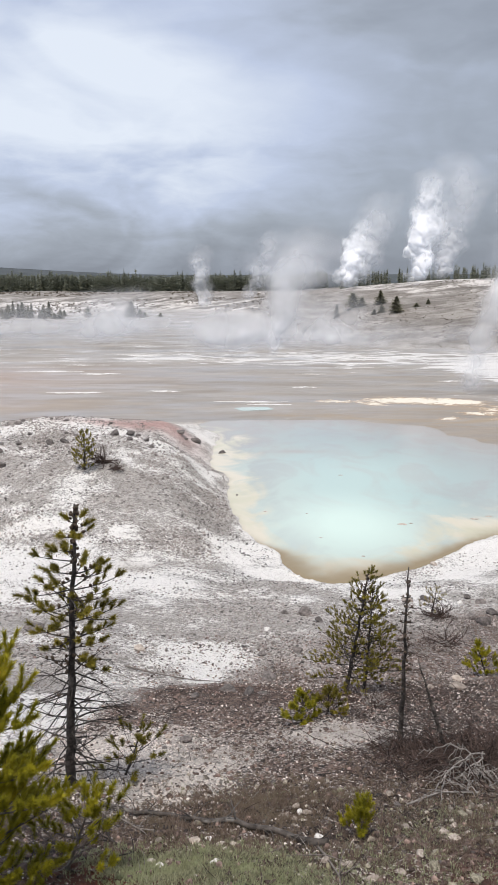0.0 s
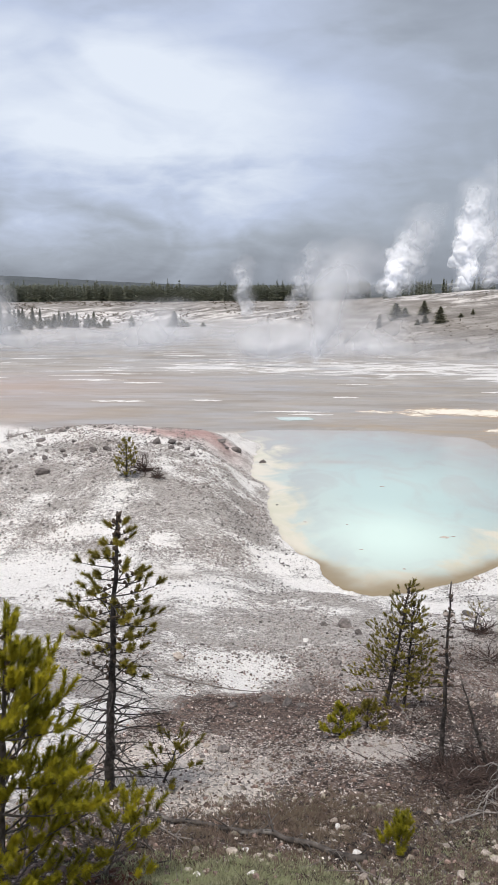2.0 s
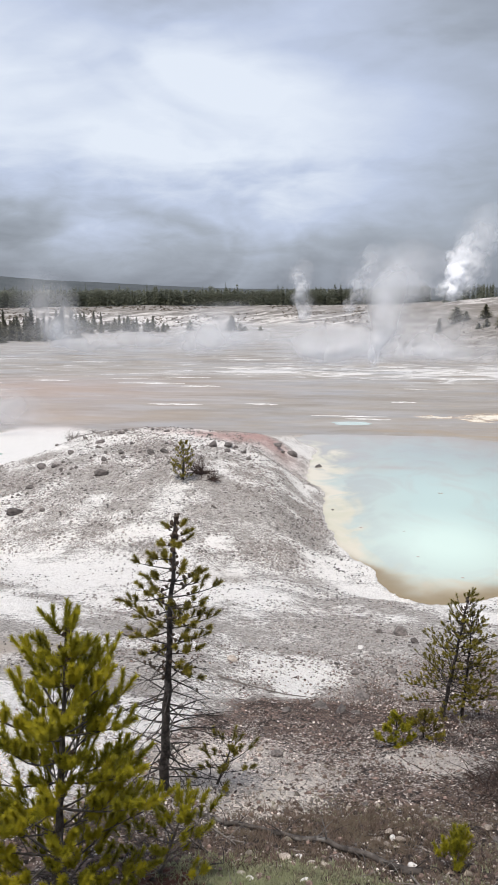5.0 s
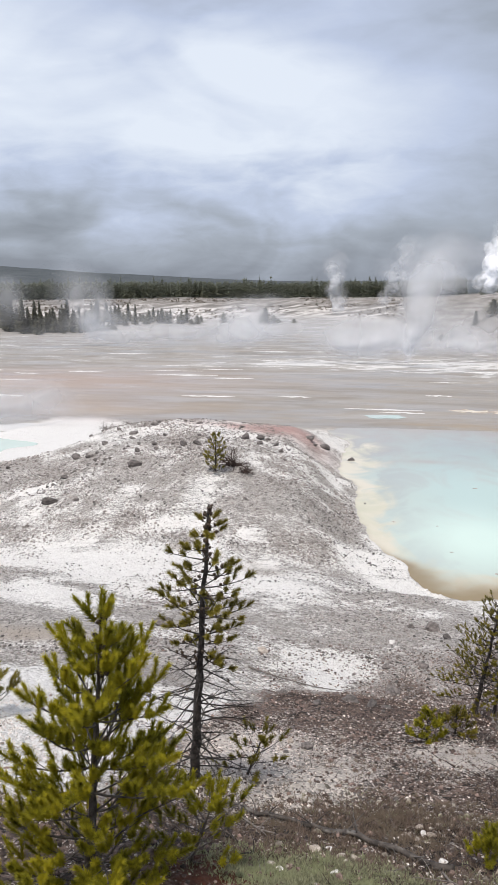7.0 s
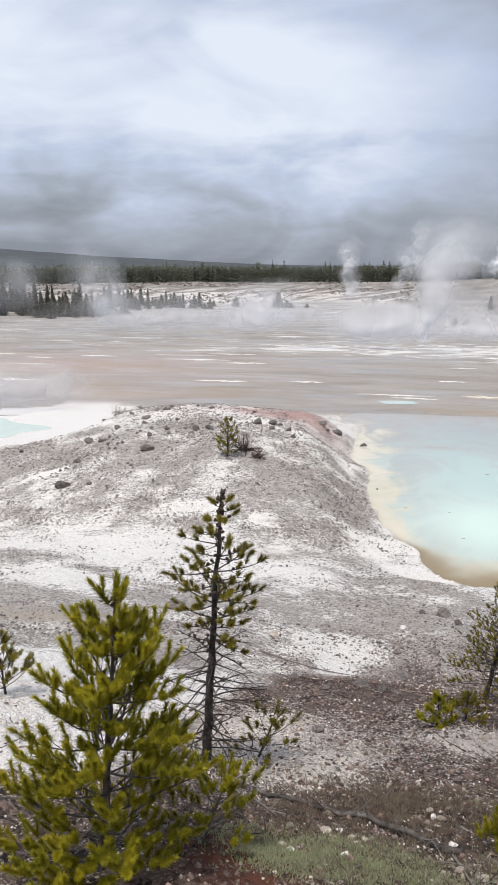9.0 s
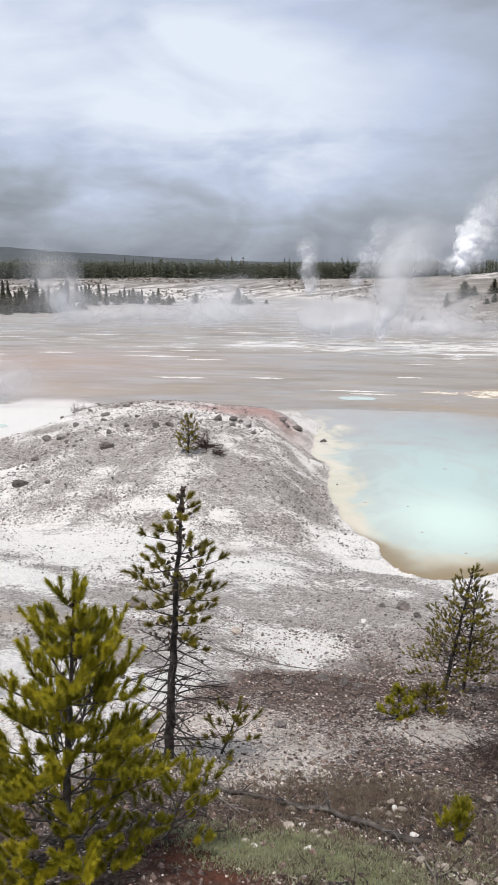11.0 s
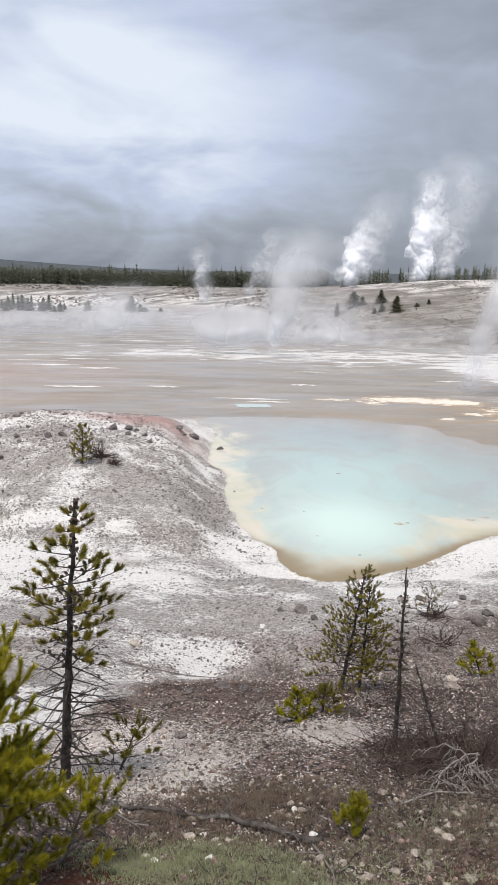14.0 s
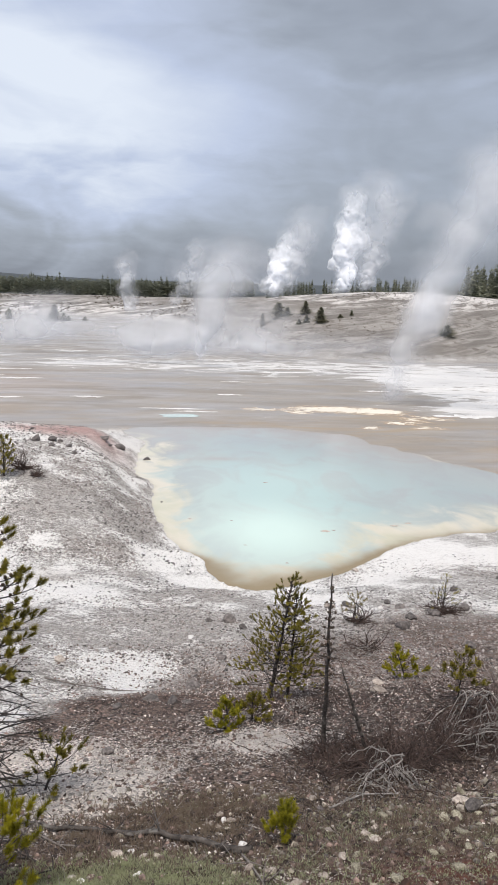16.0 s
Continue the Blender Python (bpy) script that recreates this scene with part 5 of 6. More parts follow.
joined_stones("gravel", "pale crumbs of sinter on brown soil", CRUMB, tuple(np.concatenate(t) for t in zip(
    scatter(16000, -4.5, 5, 2.8, 11.5, 0.006, 0.026, 4, lambda x, y, q: q < 0.35 + 1.8 * fbm(x * 0.8, y * 0.8, 3, 19) + 0.5 * np.exp(-(((x + 1.0) / 1.7) ** 2) - ((y - 6.6) / 1.6) ** 2), 2.5),
    scatter(26000, -5.0, 0.6, 3.6, 7.6, 0.007, 0.027, 77, lambda x, y, q: q < 1.3 * blob(x, y, -0.95, 5.8, 0.75, 1.2) + 0.6 * smooth(-1.5 - x, 0, 0.8) + 1.5 * fbm(x * 1.5, y * 1.5, 3, 78), 3.0),
    scatter(15000, 0.0, 6.0, 4.8, 13, 0.007, 0.030, 79, lambda x, y, q: q < 0.35 + 2.2 * fbm(x * 0.9, y * 0.9, 4, 80), 3.5),
    scatter(5000, -2.5, 6, 8, 14, 0.010, 0.042, 5, lambda x, y, q: q < 0.4 + 2.0 * fbm(x * 0.9, y * 0.9, 3, 29), 3.5))), 6)
joined_stones("gravel", "buff and lichened stones among low herbs", STONE_MIX, scatter(1500, -0.6, 3.6, 3.1, 5.4, 0.014, 0.07, 81, lambda x, y, q: q < 0.15 + 0.3 * np.clip(x, 0, 2) + 1.5 * fbm(x * 1.5, y * 1.5, 3, 82), 4.0), 83)
joined_stones("gravel", "brown stones on the bare slope", SOIL_PEBBLE, scatter(30000, -5, 6.5, 2.8, 15, 0.008, 0.055, 7, lambda x, y, q: q < 1 - 0.93 * smooth(-1.5 - x, 0, 0.7) * smooth(12 - y, 0, 1.5) - 0.7 * blob(x, y, -0.95, 5.8, 0.75, 1.25) - 0.8 * blob(x, y, -0.87, 12.1, 0.42, 0.9) - 0.6 * smooth(-1.1 - x, 0, 0.9) * smooth(y, 8.3, 9.6), 3.0), 8)


for kind, x, y, size, stretch in (("dark", 5.46, 16.4, 0.40, 1.1), ("dark", 6.35, 19.5, 0.32, 1.2), ("dark", 6.16, 16.85, 0.34, 1.6), ("dark", 5.0, 19.3, 0.26, 1.2), ("white", 5.83, 18.5, 0.22, 1.2), ("white", 6.4, 18.6, 0.2, 1.2)):
    rock(kind, x, y, size, stretch)


# ---- dead wood and herbs ----
def sticks(bag, x, y, count, spread, low, high, up, thick, rng, curl=0.25, steps=4):
    for _ in range(count):
        a = rng.random() * 6.283
        px, py = x + rng.gauss(0, spread), y + rng.gauss(0, spread)
        line = bent((px, py, level(px, py) + 0.005), (math.cos(a), math.sin(a), rng.uniform(*up)), rng.uniform(low, high), steps, rng.uniform(-curl, curl), curl, rng)
        t = thick * rng.uniform(0.6, 1.3)
        bag.tube(line, [t * (1 - 0.75 * i / steps) for i in range(steps + 1)], 4, 0.1, rng)


def curled(start, way, length, steps, bend, jitter, rng):
    """Points of a limb that winds steadily round an axis of its own."""
    p, w, out = Vector(start), Vector(way).normalized(), [Vector(start)]
    axis = w.cross(Vector((rng.uniform(-1, 1), rng.uniform(-1, 1), rng.uniform(-0.3, 0.3)))).normalized()
    turn = Matrix.Rotation(bend / steps, 3, axis)
    for _ in range(steps):
        w = (turn @ w + Vector((rng.uniform(-1, 1), rng.uniform(-1, 1), rng.uniform(-1, 1))) * jitter).normalized()
        p = p + w * (length / steps)
        out.append(p.copy())
    return out


def dead_shrub(label, x, y, stems, reach, seed, mat=None, toward=None, thick=(0.004, 0.010), spread=0.8):
    """A collapsed shrub: bleached limbs arching out from one root."""
    rng = random.Random(seed)
    base = new("dead_shrub")
    base.location = (x, y, level(x, y))
    tagged(base, label, "shrub", "dead shrubs")
    for i in range(stems):
        a = rng.uniform(0, 6.283) if toward is None else toward + rng.gauss(0, spread)
        ln = reach * rng.uniform(0.5, 1.1)
        way = Vector((math.cos(a), math.sin(a), (rng.uniform(0.3, 0.9) if toward is None else rng.uniform(0.15, 0.7)) - 0.46 * math.sin(a)))
        line = curled((rng.gauss(0, 0.1), rng.gauss(0, 0.1), -0.02), way, ln, 9, rng.uniform(0.8, 2.6), 0.16, rng)
        line = [Vector((p.x, p.y, max(p.z, level(x + p.x, y + p.y) - base.location.z + 0.012))) for p in line]
        bag = Bag()
        t = rng.uniform(*thick)
        bag.tube(line, [t * (1 - 0.75 * j / 9) + 0.001 for j in range(10)], 6, 0.25, rng)
        for _ in range(rng.randint(3, 6)):
            j = rng.randint(2, 7)
            tw = ((line[j] - line[j - 1]).normalized() + Vector((rng.uniform(-0.9, 0.9), rng.uniform(-0.9, 0.9), rng.uniform(-0.4, 0.6)))).normalized()
            tl = curled(line[j], tw, ln * rng.uniform(0.15, 0.45), 4, rng.uniform(0.3, 1.6), 0.15, rng)
            bag.tube(tl, [t * 0.5, t * 0.42, t * 0.34, t * 0.25, 0.001], 4, 0.1, rng)
        part("stem", bag, mat or DEADWOOD, base)


def snarl(label, x, y, limbs, reach, seed, toward, spread, arch, thick, mat=None):
    """Bleached limbs that spring from one root, arch over and come down to the ground, forking on the way."""
    rng = random.Random(seed)
    base = new("dead_shrub")
    base.location = (x, y, level(x, y))
    tagged(base, label, "shrub", "dead shrubs")

    def bow(px, py, pz, a, ln, hump, r, bag, forks):
        swing, pts = rng.uniform(-0.9, 0.9), []
        cx, cy, w = px, py, a
        for i in range(11):
            u = i / 10
            floor = level(x + cx, y + cy) - base.location.z + r
            pts.append(Vector((cx, cy, max(floor, (pz - floor) * (1 - u) + floor + hump * math.sin(math.pi * min(1, u * 1.05)) ** 0.8 + rng.uniform(-0.018, 0.018)))))
            w += swing / 10 + rng.uniform(-0.34, 0.34)
            cx, cy = cx + math.cos(w) * ln / 10, cy + math.sin(w) * ln / 10
        bag.tube(pts, [r * (1 - 0.7 * i / 10) + 0.0008 for i in range(11)], 6, 0.3, rng)
        for _ in range(forks):
            j = rng.randint(2, 8)
            p = pts[j]
            bow(p.x, p.y, p.z, a + rng.choice((-1, 1)) * rng.uniform(0.3, 1.1), ln * rng.uniform(0.25, 0.5), hump * rng.uniform(-0.1, 0.5), r * 0.55, bag, 1 if forks > 2 and rng.random() < 0.6 else 0)

    for _ in range(limbs):
        bag = Bag()
        bow(rng.gauss(0, 0.08), rng.gauss(0, 0.08), rng.uniform(0.0, 0.10), toward + rng.gauss(0, spread), reach * rng.uniform(0.45, 1.1), arch * rng.uniform(0.35, 1.2), rng.uniform(*thick), bag, rng.randint(3, 6))
        part("stem", bag, mat or DEADWOOD, base)


snarl("collapsed shrub of bleached grey branches", 1.98, 5.5, 8, 1.0, 1, 3.85, 0.5, 0.16, (0.005, 0.009))
snarl("tangle of pale roots fanning over dark brush", 2.0, 5.45, 8, 0.42, 5, 4.7, 1.3, 0.12, (0.003, 0.006))
snarl("dark arching limbs of a dead shrub", 1.9, 5.6, 10, 0.8, 9, 3.8, 1.3, 0.10, (0.004, 0.008), BRUSH)
snarl("sprawling dead shrub with pale arching branches", 3.5, 6.6, 11, 1.05, 2, 3.75, 0.6, 0.40, (0.007, 0.013))
snarl("dark arching limbs of a dead shrub", 3.55, 6.9, 26, 1.0, 6, 3.9, 1.1, 0.34, (0.005, 0.012), BRUSH)
snarl("sprawling dead shrub with pale arching branches", 3.4, 6.0, 7, 0.85, 3, 3.6, 0.5, 0.26, (0.005, 0.010))
snarl("dark arching limbs of a dead shrub", 3.3, 6.1, 16, 0.8, 10, 4.0, 1.2, 0.16, (0.004, 0.009), BRUSH)
snarl("dark arching limbs of a dead shrub", 2.4, 6.0, 10, 0.8, 8, 4.2, 1.4, 0.10, (0.003, 0.007), BRUSH)
dead_shrub("dark brush heap under a bleached shrub", 2.05, 5.6, 26, 0.45, 11, BRUSH)
dead_shrub("dark tangled brush under pale dead branches", 3.2, 6.3, 46, 0.6, 12, BRUSH, None, (0.004, 0.010))
dead_shrub("dark tangled brush under pale dead branches", 2.75, 5.9, 34, 0.5, 13, BRUSH, None, (0.003, 0.008))
dead_shrub("small bleached dead branches by a pine's foot", 1.75, 8.7, 7, 0.45, 4)
dead_shrub("dead brush heap on grey gravel", 3.5, 13.3, 10, 0.8, 5)
dead_shrub("dark brush heap round a leaning snag", 2.0, 6.2, 14, 0.6, 6, BRUSH)
dead_shrub("dark brush heap at the foot of a dead pole", 1.55, 6.35, 10, 0.45, 7, BRUSH)
dead_shrub("low dark leafless shrub on pale ground", 7.3, 17.7, 60, 0.85, 14, BRUSH, None, (0.008, 0.016))
dead_shrub("grey leafless brush with a few bleached sticks", 4.15, 13.95, 30, 0.7, 20, BRUSH, None, (0.005, 0.010))
dead_shrub("small bleached sticks in grey brush", 4.2, 13.85, 7, 0.4, 21)
dead_shrub("low dark leafless shrub beside a dull sapling", 4.7, 16.5, 34, 0.7, 15, BRUSH, None, (0.007, 0.014))
dead_shrub("leafless dark shrub beside a stunted pine", -7.05, 33.7, 46, 1.15, 16, BRUSH, None, (0.012, 0.026))
dead_shrub("low dark leafless shrub on the mound's shoulder", -6.3, 33.0, 26, 0.7, 17, BRUSH, None, (0.010, 0.02))
dead_shrub("dry grey bush on the mound's crest", -16.5, 41.3, 22, 0.8, 18, None, None, (0.010, 0.02))
dead_shrub("dry grey bush on the mound's crest", -15.2, 41.9, 16, 0.7, 19, None, None, (0.010, 0.02))
dead_shrub("dry dark shrub at the slope's edge", 3.6, 7.2, 26, 0.9, 8, BRUSH)


LOG_BARK = simple("lichen_bark", (0.035, 0.029, 0.026), (0.13, 0.112, 0.10), 22, 0.9, 0.9, 0.006, third=(0.22, 0.205, 0.19))


def fallen_log():
    rng = random.Random(4)
    x0, y0 = -1.06, 4.55
    base = new("fallen_branch")
    base.location = (x0, y0, level(x0, y0))
    tagged(base, "thin fallen grey pine trunk lying across the slope", "log")
    knees = ((-1.06, 4.55), (-0.45, 4.23), (0.06, 4.02), (0.5, 3.88))
    bag, pts, n = Bag(), [], 21
    for i in range(n + 1):
        u = i / n * (len(knees) - 1)
        j = min(int(u), len(knees) - 2)
        x, y = (knees[j][c] + (knees[j + 1][c] - knees[j][c]) * (u - j) for c in (0, 1))
        pts.append((x - x0, y - y0, level(x, y) - level(x0, y0) + 0.028 + 0.004 * math.sin(i * 1.7)))
    bag.tube(pts, [0.012 + 0.011 * i / n for i in range(n + 1)], 8, 0.35, rng)
    part("trunk", bag, LOG_BARK, base)
    for i in range(20):
        j = rng.randint(1, n - 1)
        tw = Bag()
        line = bent(pts[j], (rng.uniform(-0.7, 0.7), rng.uniform(-1, 0.5), rng.uniform(0.1, 0.9)), rng.uniform(0.08, 0.26), 4, -0.4, 0.22, rng)
        tw.tube(line, [0.005, 0.004, 0.003, 0.002, 0.001], 5, 0.1, rng)
        part("twig", tw, LOG_BARK, base)


fallen_log()


def lying_branch(label, points, thick, mat, seed, twigs=6):
    rng = random.Random(seed)
    x0, y0 = points[0]
    base = new("fallen_branch")
    base.location = (x0, y0, level(x0, y0))
    tagged(base, label, "branch", "fallen branches")
    bag = Bag()
    line = [Vector((x - x0, y - y0, level(x, y) - level(x0, y0) + thick + 0.02 * (i % 2))) for i, (x, y) in enumerate(points)]
    bag.tube(line, [thick * (1 - 0.6 * i / (len(line) - 1)) for i in range(len(line))], 7, 0.2, rng)
    part("limb", bag, mat, base)
    for _ in range(twigs):
        j = rng.randint(1, len(line) - 1)
        tw = Bag()
        tw.tube(bent(line[j], (rng.uniform(-1, 1), rng.uniform(-1, 1), rng.uniform(0.1, 0.7)), rng.uniform(0.08, 0.3), 4, -0.3, 0.2, rng), [thick * 0.5, thick * 0.4, thick * 0.3, thick * 0.2, 0.001], 5, 0.1, rng)
        part("twig", tw, mat, base)


lying_branch("bleached crooked branch lying on the slope", [(0.42, 3.95), (0.46, 3.7), (0.52, 3.5), (0.50, 3.3)], 0.010, PALE_BARK, 1)
lying_branch("dark fallen branch with a pale broken end", [(-1.25, 4.75), (-1.12, 4.52), (-0.98, 4.34), (-0.87, 4.2), (-0.72, 4.02), (-0.6, 3.9)], 0.012, PALE_BARK, 2, 8)
lying_branch("dark fallen branch beside a green pine", [(-1.1, 3.9), (-0.85, 3.8), (-0.7, 3.7)], 0.010, BARK, 3, 5)
lying_branch("bleached branch lying on low herbs", [(2.2, 4.5), (2.5, 4.55), (2.8, 4.5), (3.1, 4.6)], 0.012, DEADWOOD, 4)
lying_branch("bleached branch among stones", [(1.2, 4.75), (1.5, 4.9), (1.8, 4.95), (2.1, 5.2)], 0.010, DEADWOOD, 5)
lying_branch("thin dead branch lying on grey gravel", [(-2.3, 12.2), (-1.7, 11.9), (-1.0, 11.8), (-0.5, 11.75)], 0.016, PALE_BARK, 6)

twig_rng = random.Random(3)
litter = Bag()
for _ in range(300):
    x, y = twig_rng.uniform(-3.5, 4.5), twig_rng.uniform(3.0, 11.0)
    sticks(litter, x, y, 3, 0.12, 0.08, 0.35, (-0.5, 0.15), 0.0035, twig_rng)
for x, y, n, sp in ((-0.5, 4.4, 60, 0.25), (1.6, 5.6, 120, 0.35), (2.6, 5.9, 260, 0.3), (3.1, 6.3, 420, 0.3), (3.9, 6.4, 200, 0.4), (1.6, 6.3, 240, 0.25), (2.1, 6.1, 200, 0.2), (1.9, 5.5, 260, 0.28), (1.7, 9.0, 120, 0.5), (3.4, 9.0, 160, 0.8), (0.7, 4.9, 80, 0.4), (-1.5, 4.2, 70, 0.3), (-0.9, 4.9, 20, 0.3), (3.8, 12.8, 160, 0.7), (5.0, 15.0, 120, 1.2), (4.9, 10.0, 160, 0.7)):
    near = y < 5.2
    sticks(litter, x, y, n, sp, 0.06 if near else 0.12, 0.2 if near else 0.42, (-0.4, 0.5) if near else (-0.3, 0.8), 0.0028 if near else 0.0062, twig_rng, 0.3)
tagged(litter.made("dry_twigs", BRUSH), "tangle of dry brown twigs over the slope", "twigs", kind="stuff")
pale = Bag()
for _ in range(120):
    sticks(pale, twig_rng.uniform(-1.6, 4), twig_rng.uniform(3.2, 9.0), 2, 0.1, 0.08, 0.3, (-0.45, 0.5), 0.0028, twig_rng)
tagged(pale.made("dry_twigs", DEADWOOD), "bleached twigs scattered over the slope", "twigs", kind="stuff")


def herbs(label, patches, seed, mat, low, high, width):
    rng = random.Random(seed)
    bag = Bag()
    for x, y, sx, sy, n in patches:
        for _ in range(n):
            px, py = x + rng.gauss(0, sx), y + rng.gauss(0, sy)
            z = level(px, py)
            for _ in range(7):
                a = rng.random() * 6.283
                way = Vector((math.cos(a) * 0.55, math.sin(a) * 0.55, rng.uniform(0.4, 1.1))).normalized()
                bag.blade(Vector((px + rng.gauss(0, 0.012), py + rng.gauss(0, 0.012), z - 0.004)), way, Vector((-math.sin(a), math.cos(a), 0)), rng.uniform(low, high), width)
    tagged(bag.made("low_herbs", mat, shade=False), label, "grass", kind="stuff")


herbs("grey-green mat of low herbs at the slope's top", ((-0.35, 3.42, 0.32, 0.13, 1700), (0.1, 3.62, 0.35, 0.12, 900), (-0.55, 3.62, 0.22, 0.1, 500), (0.25, 3.3, 0.3, 0.1, 900), (-0.45, 3.3, 0.2, 0.12, 500), (0.95, 3.8, 0.25, 0.25, 300)), 1, GRASS, 0.012, 0.032, 0.0062)
herbs("sparse grey-green herbs between buff stones", ((1.4, 4.3, 0.25, 0.16, 500), (2.1, 3.9, 0.35, 0.2, 550), (1.75, 3.45, 0.35, 0.12, 350), (1.3, 3.4, 0.4, 0.15, 250), (1.7, 4.6, 0.4, 0.16, 350), (2.6, 4.3, 0.4, 0.3, 400), (0.2, 4.9, 0.35, 0.2, 350)), 3, GRASS, 0.008, 0.022, 0.0055)
herbs("withered brown herbs between the stones", ((0.1, 4.7, 0.4, 0.2, 1100), (0.35, 5.0, 0.3, 0.2, 500), (-0.4, 4.2, 0.5, 0.3, 500), (0.9, 4.9, 0.5, 0.4, 600), (2.0, 4.8, 0.7, 0.4, 700), (1.6, 4.0, 0.5, 0.3, 700), (2.2, 4.2, 0.5, 0.3, 600), (0.0, 3.9, 0.5, 0.25, 800), (0.6, 6.0, 1.0, 0.8, 500), (2.5, 5.4, 0.6, 0.4, 400)), 2, STRAW, 0.018, 0.055, 0.0055)


# ---- flakes of crust adrift on the pool ----
for i, (x, y, r) in enumerate(((5.2, 39.6, 0.16), (6.98, 31.25, 0.26), (3.1, 29.5, 0.09), (0.8, 33.1, 0.12), (2.75, 32.8, 0.08), (10.5, 32.0, 0.22), (11.3, 32.4, 0.2), (7.4, 31.4, 0.12), (4.6, 27.4, 0.1))):
    flake, r = random.Random(900 + i), r * 0.55
    n = 14
    rim = [(x + r * (1 + flake.uniform(-0.4, 0.4)) * math.cos(6.283 * j / n) * 1.5, y + r * (1 + flake.uniform(-0.4, 0.4)) * math.sin(6.283 * j / n), 0.006) for j in range(n)]
    tagged(mesh_object("crust_flake", rim + [(x, y, 0.02 + 0.08 * r)], [(j, (j + 1) % n, n) for j in range(n)], PALE_ROCK), "small grey flake of crust adrift on the milky pool", "crust", "flakes on the pool")


# ---- crusts on the mud flat ----
def crust(x, y, rx, ry, seed, mat, label, lift=0.03):
    """A thin sinter sheet: a long smear with ragged, notched rims."""
    off = seed * 3.71
    u = np.linspace(-1, 1, 96)
    body = np.clip(1 - u * u, 0, 1) ** 0.6
    mid = 0.5 * fbm(u * 1.3 + off, u * 0 + 2.0, 4, seed) 
    up = body * np.clip(0.7 + 2.2 * fbm(u * 3.0 + off, u * 0 + 7.0, 3, seed + 1), 0.03, 2)
    low = body * np.clip(0.7 + 2.2 * fbm(u * 3.0 + off, u * 0 + 13.0, 3, seed + 2), 0.03, 2)
    v, f = [], []
    for i, a in enumerate(u):
        for s, w in ((-1.0, low[i]), (-0.6, low[i]), (0.6, up[i]), (1.0, up[i])):
            v.append((x + rx * a, y + ry * (mid[i] + s * w), 0.045 + (lift if abs(s) < 0.9 else -0.01)))
    for i in range(len(u) - 1):
        f += [(4 * i + j, 4 * i + 4 + j, 4 * i + 5 + j, 4 * i + 1 + j) for j in range(3)]
    tagged(mesh_object("sinter_patch", v, f, mat), label, "sinter", "sinter patches on the mud")


crust(0.2, 63.9, 3.4, 0.45, 1, CRUST, "thin white sinter sheet on the brown mud flat")
crust(1.8, 62.6, 2.0, 0.4, 21, CRUST, "thin white sinter sheet on the brown mud flat")
crust(26.0, 62.0, 3.0, 1.3, 6, CRUST, "white sinter sheet on the mud flat")
crust(38.0, 80.0, 9.0, 3.0, 7, CRUST, "broad white sinter terrace beyond the pool")
crust(33.0, 74.0, 5.0, 2.6, 8, CRUST, "white sinter sheet on the mud flat")
pans = random.Random(12)
for i in range(40):
    a, r = math.radians(pans.uniform(-36, 22)), 68 + 52 * pans.random() ** 0.8
    crust(r * math.sin(a), r * math.cos(a), pans.uniform(1.0, 4.5) * r / 90, pans.uniform(0.25, 0.9) * r / 90, 30 + i, CRUST, "thin white sinter sheet on the grey mud flat")


# ---- small standing water on the flat ----
def puddle(x, y, rx, ry, seed, glow=0.5, haze=0.4, depth=0.9):
    rng = random.Random(seed)
    n, off = 64, rng.uniform(0, 50)
    v, f = [(x, y, 0.07)], []
    for i in range(n):
        a = 6.283 * i / n
        w = 1 + 0.45 * noise.noise(Vector((math.cos(a) * 1.6 + off, math.sin(a) * 1.6, 0)))
        v.append((x + rx * w * math.cos(a), y + ry * w * math.sin(a), 0.068))
    f = [(0, 1 + i, 1 + (i + 1) % n) for i in range(n)]
    tagged(mesh_object("water", v, f, WATER, False, attrs={"depth": [depth] * (n + 1), "glow": [glow] * (n + 1), "haze": [haze] * (n + 1), "cream": [0.0] * (n + 1), "brown": [0.0] * (n + 1), "fade": [0.0] * (n + 1)}), "small pale turquoise pool on the mud flat", "water", kind="structure")


puddle(0.5, 60.4, 1.5, 1.0, 1)
crust(-37.0, 66.5, 2.6, 0.8, 28, CRUST, "thin white sinter sheet on the brown mud flat")
puddle(-31.5, 44.6, 7.4, 3.9, 3, 0.6, 0.4, 0.0)


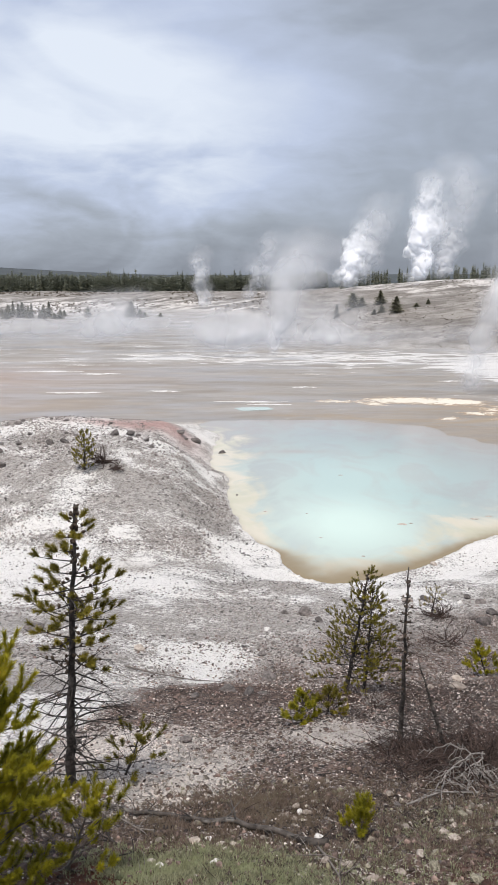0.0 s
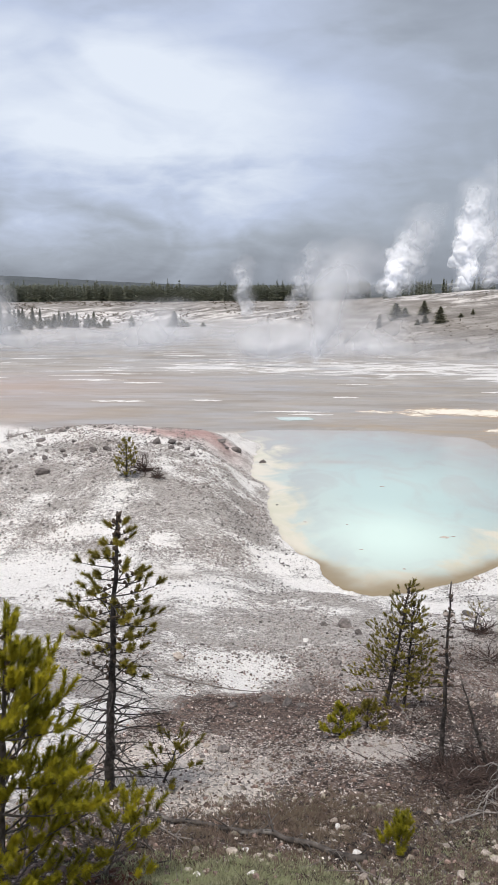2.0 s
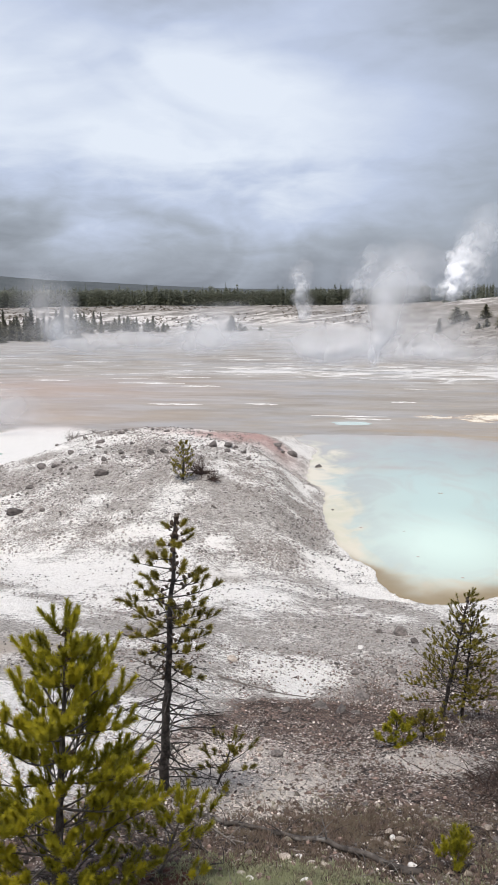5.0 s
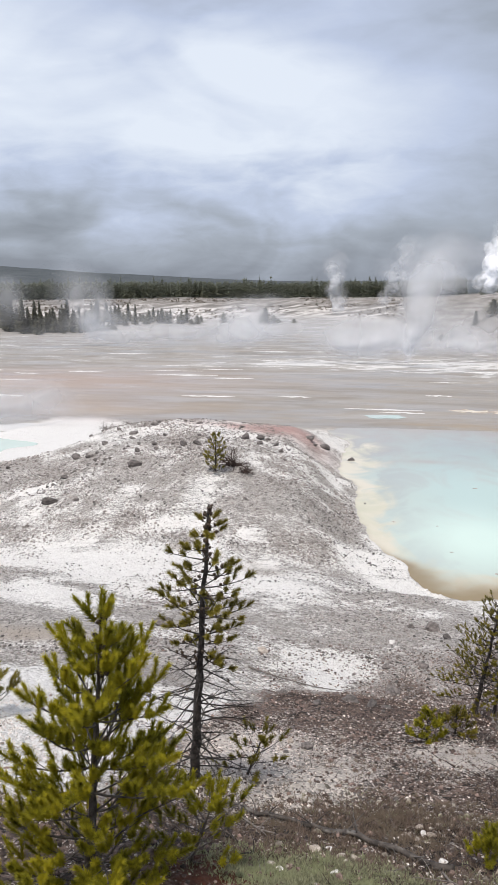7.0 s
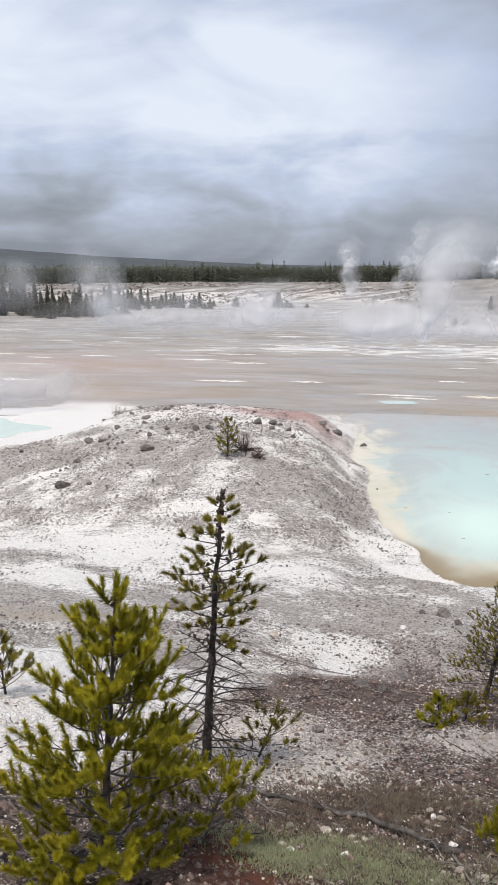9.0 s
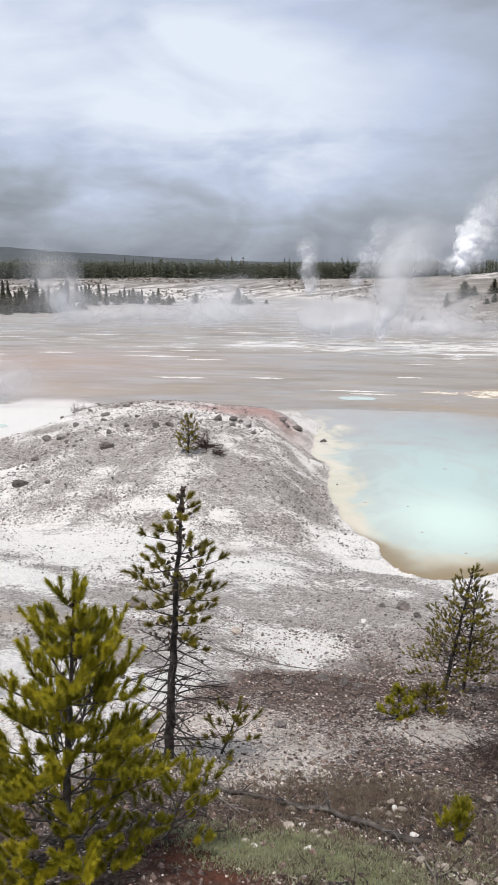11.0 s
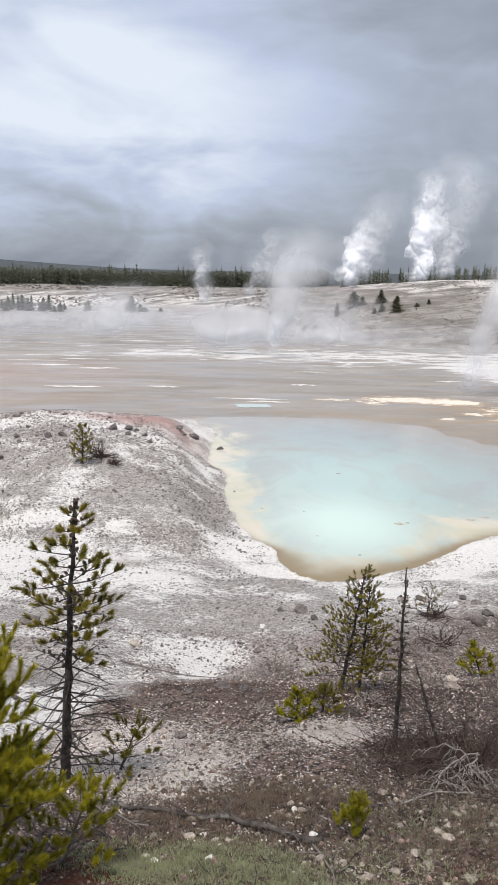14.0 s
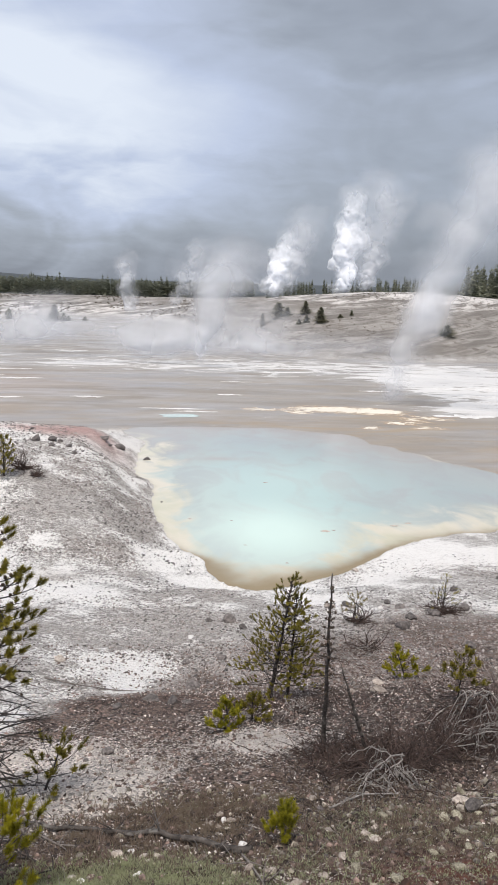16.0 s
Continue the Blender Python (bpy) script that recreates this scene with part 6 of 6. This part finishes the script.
# ---- steam ----
def steam(label, x, y, tall, foot, top, drift, seed, mat, count, r0, r1, dense, flat=1.0, fall=0.8, crisp=0.0):
    """A plume of vapour: two crossed veils through its core, bulging where they are thick and thin between the puffs. drift: how far the wind carries its head; flat: how much wider than high the puffs are; crisp: how clear-cut they are."""
    rng = random.Random(seed)
    base = new("steam_plume")
    base.location = (x, y, level(x, y))
    tagged(base, label, "steam", "steam plumes")
    facing = math.atan2(x, y)
    half = top * 0.5 + abs(drift) + r1 * flat * 1.2
    high = tall + r1
    nu, nv = (110, 150) if crisp else (84, 84)
    fine = 0.45 if crisp else 0.12
    z, u = np.meshgrid(np.linspace(0, high, nv), np.linspace(-half, half, nu), indexing="ij")
    for k in range(2):
        field = np.zeros_like(z)
        kick = rng.uniform(0, 99)
        grow = 0.35 + 0.65 * z / high
        wu = u + (fbm(u / (r1 * flat) * 0.9 + kick, z / r1 * 0.9, 4, seed) * 1.2 + fbm(u / r1 * 2.6 + kick, z / r1 * 2.6, 3, seed + 3) * fine) * r1 * flat * grow
        wz = z + (fbm(u / (r1 * flat) * 0.9 - kick, z / r1 * 0.9, 4, seed + 9) * 1.2 + fbm(u / r1 * 2.6 - kick, z / r1 * 2.6, 3, seed + 12) * fine) * r1 * grow
        for i in range(count):
            s = (i + rng.random()) / count
            r = (r0 + (r1 - r0) * s) * rng.uniform(0.5, 1.5)
            cx = drift * s**1.4 + rng.gauss(0, 0.22) * (foot + (top - foot) * s)
            rho = np.sqrt(((wu - cx) / (r * flat)) ** 2 + ((wz - s * tall) / r) ** 2)
            puff = np.exp(-(rho**3) * 1.3)
            if crisp:
                puff = (1 - crisp) * puff + crisp * 1.5 * smooth(1.05 - rho, 0, 0.45)
            field += dense * rng.uniform(0.4, 1.3) * (1 - s) ** fall * puff
        body = 1 - np.exp(-field)
        body *= smooth(half - np.abs(u), 0, half * 0.25) * smooth(high - z, 0, high * 0.2) * smooth(z, -0.2 * r0, r0 * 2.2)
        body = body * smooth(body, 0.004, 0.10)
        turn = -facing + (0.38 if k else -0.38)
        depth = body * r1 * (1.0 if crisp else 0.5)
        v = np.c_[(u * math.cos(turn) + depth * math.sin(turn)).ravel(), (u * math.sin(turn) - depth * math.cos(turn)).ravel(), z.ravel()]
        i = (np.arange(nv - 1)[:, None] * nu + np.arange(nu - 1)).ravel()
        q = np.stack([i, i + 1, i + nu + 1, i + nu], -1)
        flat_body = body.ravel()
        q = q[flat_body[q].max(1) > 0.0005]
        used, q = np.unique(q, return_inverse=True)
        tagged(mesh_object("veil", v[used].tolist(), q.reshape(-1, 4).tolist(), mat, attrs={"body": flat_body[used]}, parent=base), kind="stuff")


steam("tall billowing white steam plume behind the pale hill", 34.8, 154, 23, 5.0, 6.5, 2.5, 1, STEAM, 46, 1.1, 2.5, 0.75, 1.0, 1.3, 0.4)
steam("white steam plume on the crest of the pale hill", 25.0, 190, 18, 4.5, 7, 5, 2, STEAM, 32, 1.3, 2.9, 0.68, 1.0, 1.3, 0.4)
steam("small white steam vent on the pale hill", 41.0, 156, 16, 2.5, 9, 3, 21, MIST, 20, 1.0, 2.8, 0.35, 1.0, 0.8, 0.6)
steam("thin grey steam drifting off a tall plume", 39.0, 158, 26, 6, 14, 7, 23, MIST, 30, 1.6, 4.5, 0.13, 1.0, 0.6, 0.4)
steam("thin grey steam drifting off a tall plume", 29.0, 192, 24, 5, 13, 7, 24, MIST, 28, 1.6, 4.2, 0.12, 1.0, 0.6, 0.4)
steam("thin steam curling up at the basin's far edge", 1, 234, 22, 5, 14, 8, 3, MIST, 30, 1.4, 3.8, 0.15, 1.0, 0.8, 0.6)
steam("thin steam curling up at the basin's far edge", -14.5, 232, 20, 3, 9, -1, 4, MIST, 28, 1.2, 3.4, 0.2, 1.0, 0.8, 0.6)
steam("thin steam curling up at the basin's far edge", 9, 225, 18, 5, 12, 6, 22, MIST, 24, 1.5, 3.8, 0.13, 1.0, 0.8, 0.6)
steam("wisp of steam rising from the mud flat", 20.8, 68, 25, 1.6, 7, 12, 5, MIST, 44, 0.8, 2.6, 0.32, 1.0, 0.5)
steam("low steam over a hot spring in the basin", -3, 101, 8, 16, 24, 5, 6, MIST, 40, 1.5, 3.0, 0.20, 1.6)
steam("slanting veil of steam over the basin", 3.2, 97, 17, 2.0, 8, 4, 7, MIST, 30, 1.0, 3.2, 0.18)
steam("thin steam over the mud flat", -50, 124, 14, 4, 12, -5, 8, MIST, 26, 1.4, 3.6, 0.2)
steam("low steam among trees at the basin's edge", -86, 150, 14, 16, 28, 6, 9, MIST, 34, 1.8, 4.2, 0.07, 1.4)
steam("steam drifting on the pale hill", 15, 205, 18, 14, 28, 8, 10, MIST, 40, 2.0, 5.0, 0.08, 1.3)
steam("low mist lying over the basin", -34, 114, 6, 64, 80, 4, 11, MIST, 60, 1.6, 2.8, 0.13, 3.2)
steam("low mist lying over the basin", 14, 108, 4, 54, 66, 4, 12, MIST, 44, 1.2, 2.2, 0.11, 3.2)
steam("low steam drifting over the mud flat", -24, 112, 8, 8, 18, 4, 14, MIST, 24, 1.4, 2.8, 0.16, 1.5)
steam("low steam drifting over the mud flat", 9, 104, 9, 7, 16, 5, 15, MIST, 22, 1.3, 2.8, 0.15, 1.4)
steam("pale mist behind the white mound", -27, 52, 3.2, 9, 14, -3, 13, MIST, 30, 0.9, 1.5, 0.14, 2.6)
